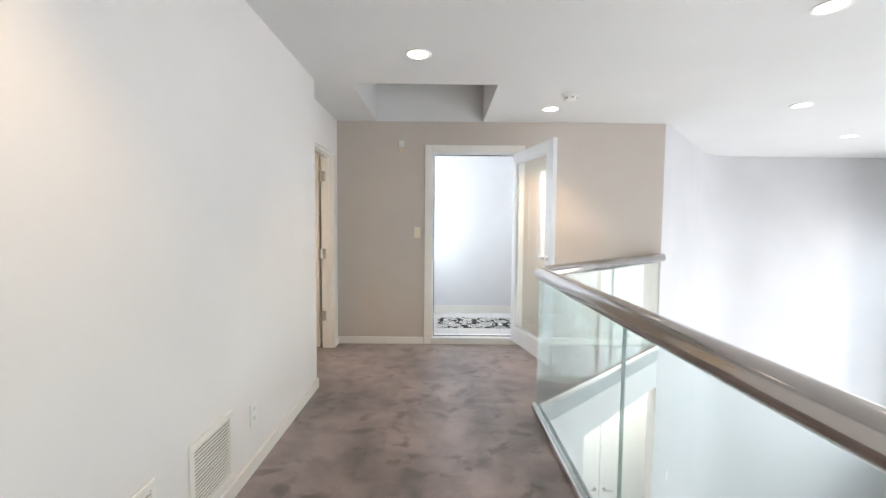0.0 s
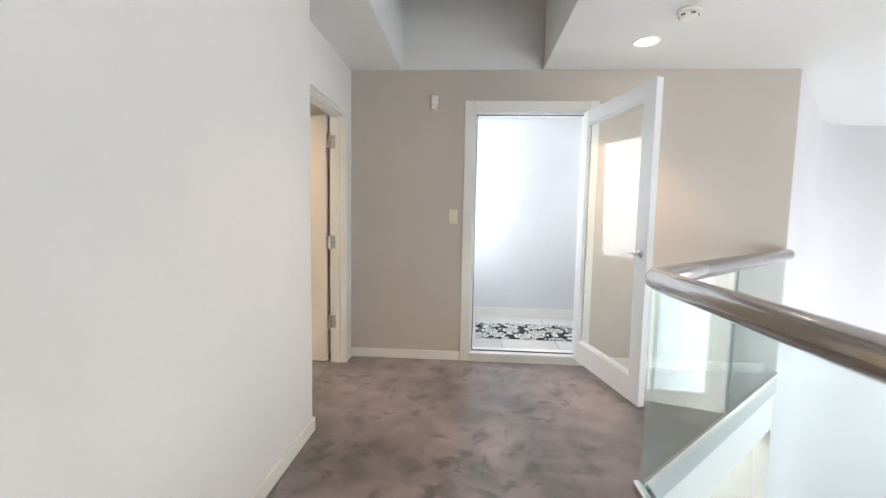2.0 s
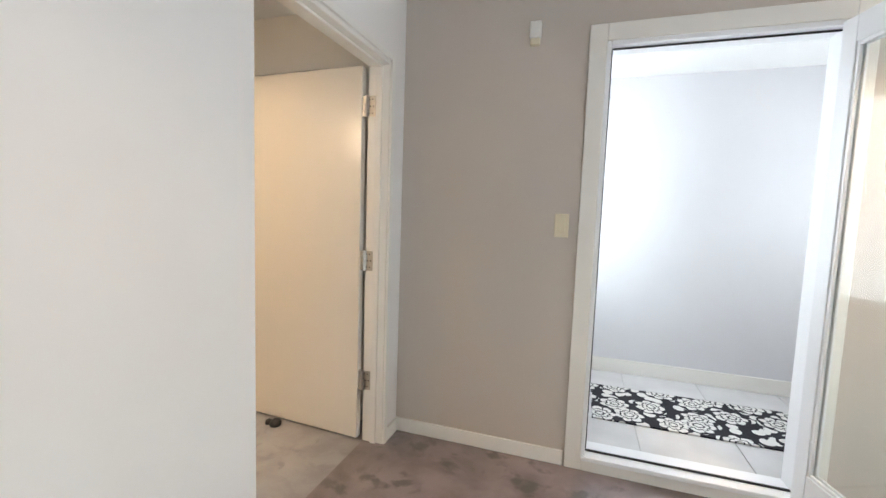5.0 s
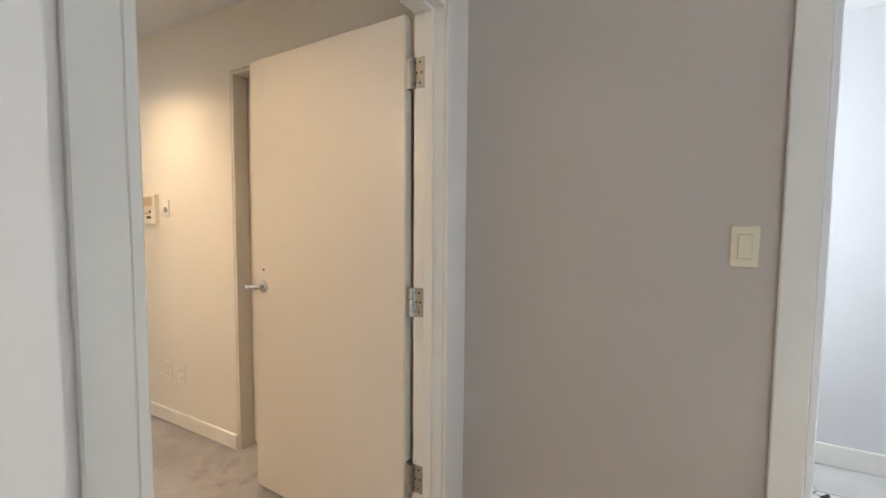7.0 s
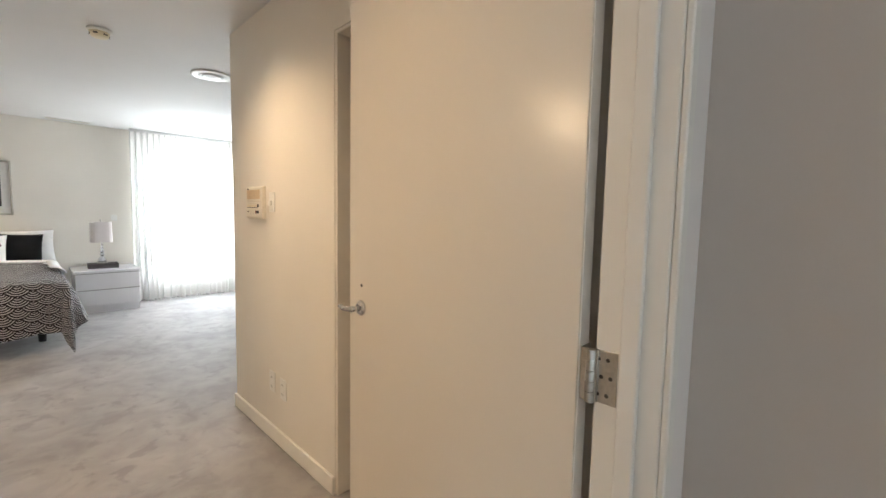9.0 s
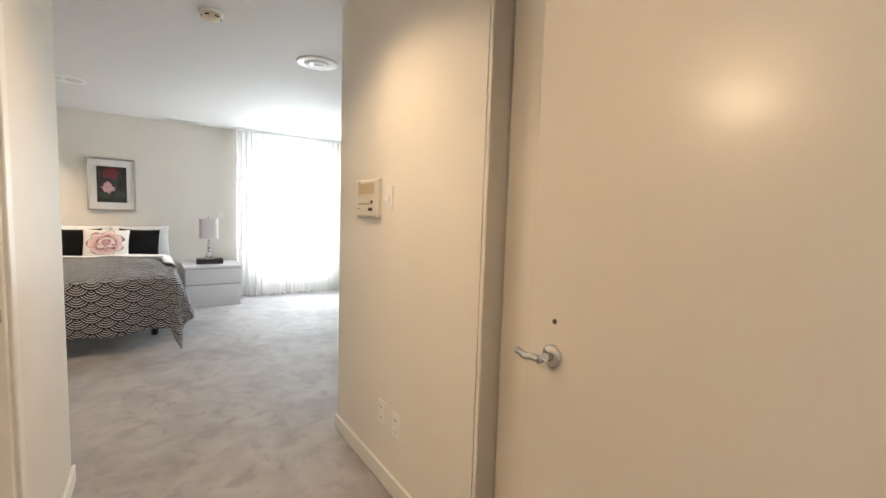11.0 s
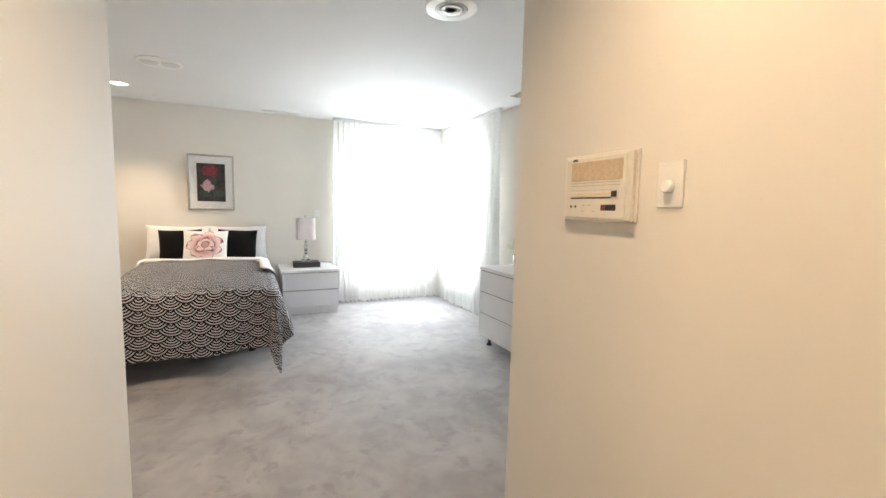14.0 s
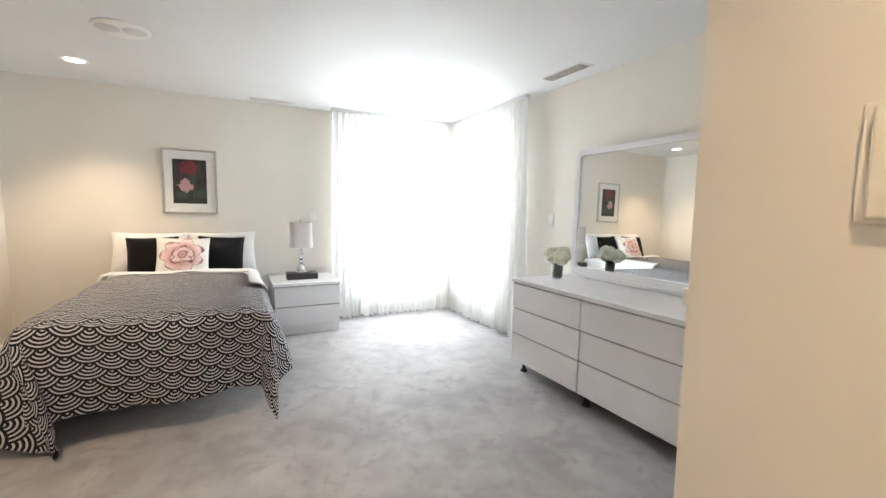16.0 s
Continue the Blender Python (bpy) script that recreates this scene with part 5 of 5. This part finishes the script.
def pillow(name, w, h, t, m, material, label, category, seed=0, pipe=None):
    """A stuffed pillow with pinched corners and soft dents; z up the face, -y the front before m."""
    rnd = random.Random(seed)
    n = 26
    ph = [rnd.uniform(0, 6.28) for _ in range(4)]
    bm = bmesh.new()
    uv = bm.loops.layers.uv.new("UVMap")
    sides = []
    for s in (-1, 1):
        grid = []
        for i in range(n + 1):
            col = []
            for k in range(n + 1):
                a, b = 2 * i / n - 1, 2 * k / n - 1
                full = ((1 - a ** 4) * (1 - b ** 4)) ** 0.62
                dent = 1 + 0.07 * math.sin(3 * a + ph[0]) * math.sin(2.6 * b + ph[1])
                x = a * w / 2 * (1 - 0.06 * (1 - abs(b) ** 2.2) * abs(a) ** 3)
                z = b * h / 2 * (1 - 0.06 * (1 - abs(a) ** 2.2) * abs(b) ** 3)
                col.append(bm.verts.new((x, s * t / 2 * full * dent, z)))
            grid.append(col)
        for i in range(n):
            for k in range(n):
                c = [(i, k), (i + 1, k), (i + 1, k + 1), (i, k + 1)]
                if s > 0:
                    c.reverse()
                f = bm.faces.new([grid[x][y] for x, y in c])
                for lp, (x, y) in zip(f.loops, c):
                    lp[uv].uv = (x / n, y / n)
    bmesh.ops.remove_doubles(bm, verts=bm.verts, dist=0.0004)
    t_ = part(name, bm, material, None, "", True, m)
    return tagged(t_, label, category)


def lean(x, y, z, back, yaw=0, roll=0):
    """A pose for a cushion that faces +x and leans back towards the wall."""
    return Matrix.Translation((x, y, z)) @ Matrix.Rotation(radians(90 + yaw), 4, "Z") @ Matrix.Rotation(radians(-back), 4, "X") @ Matrix.Rotation(radians(roll), 4, "Y")


pillow("pillow", 0.62, 0.42, 0.17, lean(-8.15, 2.84, 0.825, 17, 0, 1), M_SHEET, "plump white pillow leaning on the wall", "pillow", 1)
pillow("pillow", 0.62, 0.42, 0.17, lean(-8.15, 3.46, 0.825, 17, 0, -1), M_SHEET, "plump white pillow leaning on the wall by the nightstand", "pillow", 2)
pillow("cushion", 0.42, 0.40, 0.13, lean(-8.00, 2.885, 0.802, 20, 3, -1.5), M_VELVET, "black velvet cushion leaning on a white pillow", "cushion", 3)
pillow("cushion", 0.42, 0.40, 0.13, lean(-8.00, 3.445, 0.802, 20, -3, 2), M_VELVET, "black velvet cushion leaning on a white pillow", "cushion", 4)
pillow("cushion", 0.44, 0.41, 0.14, lean(-7.86, 3.135, 0.800, 24, 0, 1.5), M_FLOWER, "white cushion printed with a large pink flower", "cushion", 5)

# ---- nightstand, lamp, book ----
NX, NY0, NY1 = -7.66, 3.905, 4.548
ns = thing("nightstand", "white lacquered two-drawer nightstand beside the bed", "nightstand", pose(NX, (NY0 + NY1) / 2, 0, 0, 0, 90))
hw, dp = (NY1 - NY0) / 2, 0.62
part("plinth", box(-hw + 0.01, hw - 0.01, 0.035, dp - 0.01, 0.0, 0.098, 0.002), M_LACQ, ns)
part("carcass", box(-hw + 0.004, hw - 0.004, 0.0225, dp, 0.0985, 0.505, 0.002), M_LACQ, ns)
part("top", box(-hw - 0.015, hw + 0.015, -0.012, dp, 0.5055, 0.54, 0.006, 3), M_LACQ, ns)
for z0, z1 in ((0.100, 0.288), (0.300, 0.496)):
    d = part("drawer", box(-hw + 0.004, hw - 0.004, 0.0, 0.022, z0, z1, 0.003), M_LACQ, ns)
    # grey strip in the finger groove, painted in place of its shade
    part("groove_shade", box(-hw + 0.006, hw - 0.006, 0.006, 0.0215, z1 + 0.0005, z1 + 0.009), M_GAP, d)

book = thing("book", "thick dark-covered book lying on the nightstand", "book", pose(-7.95, 4.205, 0.5405, 0, 0, 88))
part("cover", add(add(box(-0.155, 0.155, -0.11, 0.11, 0.0, 0.006, 0.001, 1), box(-0.155, 0.155, -0.11, 0.11, 0.054, 0.060, 0.001, 1)), box(-0.155, 0.155, -0.112, -0.106, 0.0, 0.060, 0.001, 1)), M_BOOK, book)
part("pages", box(-0.150, 0.150, -0.105, 0.106, 0.0062, 0.0538), M_DARK, book, "dark-edged pages")

lamp = thing("table_lamp", "table lamp with silvered glass stem and linen shade", "lamp", pose(-7.95, 4.20, 0.601))
part("foot", box(-0.055, 0.055, -0.055, 0.055, 0, 0.016, 0.003), M_CHROME, lamp, "square chrome foot")
part("stem", lathe([(0.048, 0.0165), (0.05, 0.035), (0.03, 0.075), (0.016, 0.092), (0.03, 0.112), (0.016, 0.132), (0.027, 0.152), (0.015, 0.172), (0.024, 0.192), (0.013, 0.212), (0.019, 0.228), (0.010, 0.25)], 8), M_CHROME, lamp, "faceted silvered glass balls")
part("neck", lathe([(0.008, 0.25), (0.008, 0.30)], 12), M_CHROME, lamp, "", True)
bm = bmesh.new()
R0, R1, zs0, zs1 = 0.112, 0.108, 0.275, 0.535
pts = []
for k in range(32):
    a = 2 * math.pi * k / 32
    c, s = math.cos(a), math.sin(a)
    q = (abs(c) ** 5 + abs(s) ** 5) ** (-1 / 5)
    pts.append((c * q, s * q))
lo = [bm.verts.new((x * R0, y * R0, zs0)) for x, y in pts]
hi = [bm.verts.new((x * R1, y * R1, zs1)) for x, y in pts]
for k in range(32):
    bm.faces.new((lo[k], lo[(k + 1) % 32], hi[(k + 1) % 32], hi[k]))
sh = part("shade", bm, M_SHADE, lamp, "pale taupe linen shade")
sh.modifiers.new("thick", "SOLIDIFY").thickness = 0.004
part("spider", add(box(-0.106, 0.106, -0.003, 0.003, 0.50, 0.504), box(-0.003, 0.003, -0.106, 0.106, 0.5045, 0.508)), M_CHROME, lamp)
part("finial", lathe([(0.006, 0.50), (0.006, 0.54), (0.011, 0.552), (0.004, 0.572)], 12), M_NICKEL, lamp, "", True)

# ---- picture ----
pic = thing("framed_picture", "silver-framed painting of roses on a white mount", "picture", wall_m(XB + 0.0005, 3.178, 1.535, "+x"))
pw, ph_, fr = 0.485, 0.65, 0.020
bm = bmesh.new()
for s in (-1, 1):
    box(s * pw / 2 - (fr if s > 0 else 0), s * pw / 2 + (fr if s < 0 else 0), -0.030, 0, -ph_ / 2, ph_ / 2, 0.004, 2, bm=bm)
    box(-pw / 2 + fr, pw / 2 - fr, -0.030, 0, s * ph_ / 2 - (fr if s > 0 else 0), s * ph_ / 2 + (fr if s < 0 else 0), 0.004, 2, bm=bm)
part("frame", bm, M_SILVER, pic, "worn silver moulding")
part("mount", box(-pw / 2 + fr, pw / 2 - fr, -0.014, -0.004, -ph_ / 2 + fr, ph_ / 2 - fr), M_MATTE, pic, "white mount board")
bm = bmesh.new()
uv = bm.loops.layers.uv.new("UVMap")
aw, ah = 0.148, 0.222
vs = [bm.verts.new((x * aw, -0.0165, z * ah)) for x, z in ((-1, -1), (1, -1), (1, 1), (-1, 1))]
f = bm.faces.new(vs)
for lp, c in zip(f.loops, ((0, 0), (1, 0), (1, 1), (0, 1))):
    lp[uv].uv = c
ext = bmesh.ops.extrude_face_region(bm, geom=[f])
bmesh.ops.translate(bm, vec=(0, 0.002, 0), verts=[v for v in ext["geom"] if isinstance(v, bmesh.types.BMVert)])
part("painting", bm, M_PAINTING, pic, "dark painting of a red and a pink rose")

# ---- dresser, mirror, vase, box ----
DX0, DX1, DY, DZ = -6.0, -4.545, 5.55, 0.757
dr = thing("dresser", "long white lacquered six-drawer dresser on black feet", "dresser", pose(DX0, DY, 0))
W = DX1 - DX0
part("carcass", box(0.004, W - 0.004, 0.0225, 0.62, 0.10, DZ - 0.030, 0.002), M_LACQ, dr)
part("top", box(-0.006, W + 0.006, -0.008, 0.625, DZ - 0.0295, DZ, 0.004, 3), M_LACQ, dr)
zs = ((0.102, 0.314), (0.324, 0.516), (0.526, 0.716))
for c in range(2):
    for z0, z1 in zs:
        x0, x1 = c * W / 2 + 0.004, (c + 1) * W / 2 - 0.003
        d = part("drawer", box(x0, x1, 0.0, 0.022, z0, z1, 0.0025), M_LACQ, dr)
        # grey strip fills the finger groove as its shade
        part("groove_shade", box(x0 + 0.002, x1 - 0.002, 0.006, 0.0215, z1 + 0.0005, z1 + 0.0085), M_GAP, d)
for x in (0.06, W / 2, W - 0.06):
    for y in (0.09, 0.55):
        part("foot", turn(lathe([(0.026, 0), (0.026, 0.012), (0.014, 0.02), (0.014, 0.085), (0.022, 0.0995)], 18), Matrix.Translation((x, y, 0))), M_BLACK, dr, "black screw foot", True)

MX0, MX1, MZ0, MZ1, MY = -5.985, -4.58, DZ + 0.002, 1.80, 6.17
mir = thing("mirror", "large mirror in a rounded white frame on the dresser", "mirror", pose(0, MY - 0.012, MZ0, -0.6) @ Matrix.Translation((0, -MY, -MZ0)))


def rounded(x0, x1, z0, z1, r, n=6):
    pts = []
    for cx, cz, a0 in ((x1 - r, z0 + r, -90), (x1 - r, z1 - r, 0), (x0 + r, z1 - r, 90), (x0 + r, z0 + r, 180)):
        for k in range(n + 1):
            a = radians(a0 + 90 * k / n)
            pts.append((cx + r * math.cos(a), cz + r * math.sin(a)))
    return pts


o_, i_ = rounded(MX0, MX1, MZ0, MZ1, 0.07), rounded(MX0 + 0.045, MX1 - 0.045, MZ0 + 0.075, MZ1 - 0.045, 0.03)
bm = bmesh.new()
of = [bm.verts.new((x, MY - 0.018, z)) for x, z in o_]
inf = [bm.verts.new((x, MY - 0.012, z)) for x, z in i_]
ob_ = [bm.verts.new((x, MY + 0.02, z)) for x, z in o_]
ib = [bm.verts.new((x, MY + 0.004, z)) for x, z in i_]
n_ = len(o_)
for k in range(n_):
    j = (k + 1) % n_
    bm.faces.new((of[k], of[j], inf[j], inf[k]))
    bm.faces.new((ob_[j], ob_[k], ib[k], ib[j]))
    bm.faces.new((of[j], of[k], ob_[k], ob_[j]))
    bm.faces.new((inf[k], inf[j], ib[j], ib[k]))
bmesh.ops.recalc_face_normals(bm, faces=bm.faces)
part("frame", bm, M_LACQ, mir, "white lacquered frame")
part("glass", box(MX0 + 0.04, MX1 - 0.04, MY, MY + 0.003, MZ0 + 0.07, MZ1 - 0.04), M_MIRROR, mir, "silvered mirror glass")
part("back_board", box(MX0 + 0.02, MX1 - 0.02, MY + 0.021, MY + 0.03, MZ0, MZ1 - 0.02), M_GREYP, mir)
part("foot_rail", box(MX0 + 0.02, MX1 - 0.02, MY - 0.05, MY - 0.019, DZ + 0.001, DZ + 0.03, 0.004), M_LACQ, mir)

vase = thing("flower_vase", "glass vase of cream hydrangeas on the dresser", "vase", pose(-5.845, 5.865, DZ + 0.0005))
part("glass", lathe([(0.040, 0.0), (0.043, 0.004), (0.043, 0.125), (0.039, 0.126)], 28), M_CRYST, vase, "clear cylinder", True)
part("leaf_wrap", lathe([(0.037, 0.012), (0.038, 0.06), (0.037, 0.118)], 24), M_LEAF, vase, "dark green leaf lining", True)
rnd = random.Random(5)
petal = bmesh.new()
for c in range(3):
    cx, cy, cz, rr = ((-0.055, 0.0, 0.172, 0.066), (0.055, -0.014, 0.168, 0.064), (0.0, 0.036, 0.192, 0.066))[c]
    q = bmesh.new()
    bmesh.ops.create_icosphere(q, subdivisions=2, radius=rr * 0.9)
    add(petal, turn(q, Matrix.Translation((cx, cy, cz))))
    for k in range(130):
        a, e = rnd.uniform(0, 6.283), math.asin(rnd.uniform(-0.45, 1))
        d = Vector((math.cos(a) * math.cos(e), math.sin(a) * math.cos(e), math.sin(e)))
        q = bmesh.new()
        bmesh.ops.create_circle(q, cap_ends=True, segments=6, radius=rnd.uniform(0.010, 0.016))
        for v in q.verts:
            v.co.z = 3.0 * (v.co.x ** 2 + v.co.y ** 2) * 4
        turn(q, Matrix.Translation(Vector((cx, cy, cz)) + d * rr * rnd.uniform(0.88, 1.06)) @ d.to_track_quat("Z", "Y").to_matrix().to_4x4() @ pose(0, 0, 0, rnd.uniform(-30, 30), rnd.uniform(-30, 30), rnd.uniform(0, 360)))
        add(petal, q)
part("bloom", petal, M_PETAL, vase, "cream hydrangea heads")
lf = bmesh.new()
for k in range(9):
    a = k * 0.7
    q = bmesh.new()
    bmesh.ops.create_circle(q, cap_ends=True, segments=10, radius=0.03)
    for v in q.verts:
        v.co.x *= 0.5
        v.co.z = -8 * v.co.y ** 2
    turn(q, Matrix.Translation((0.045 * math.cos(a), 0.045 * math.sin(a), 0.128)) @ pose(0, 0, 0, 25, 0, math.degrees(a) - 90))
    add(lf, q)
part("leaf", lf, M_LEAF, vase, "dark green leaves")
cb = thing("small_box", "small cream box standing on the dresser", "box", pose(-4.79, 5.95, DZ + 0.0005, 0, 0, 8))
part("body", box(-0.05, 0.05, -0.04, 0.04, 0, 0.075, 0.004), M_CARDCREAM, cb)
part("lid", box(-0.053, 0.053, -0.043, 0.043, 0.0755, 0.095, 0.004), M_CARDCREAM, cb)

# ---- outside ----
M_OUT = glow("bright_haze", (0.95, 0.98, 1.0), 0.6)
M_OUTV = glow("bright_sky_haze", (0.93, 0.97, 1.0), 3.0)
for nm, bx in (("backdrop_bed", (-11.6, -11.5, 2.0, 9.5, -3, 5)), ("backdrop_side", (-11.0, -4.0, 9.3, 9.4, -3, 5)), ("backdrop_void", (11.0, 11.1, -5, 8, -4, 6)), ("backdrop_back", (-1, 8, -7.1, -7.0, -4, 6)), ("backdrop_added_window", (2.0, 2.02, 4.5, 5.7, 0.3, 2.30)), ("backdrop_landing", (-0.86, -0.84, 4.62, 5.75, 0.1, 2.30))):
    tagged(part(nm, box(*bx), M_OUTV if nm in ("backdrop_void", "backdrop_back") else M_OUT), "pale bright haze outside the window", "backdrop", kind="structure")
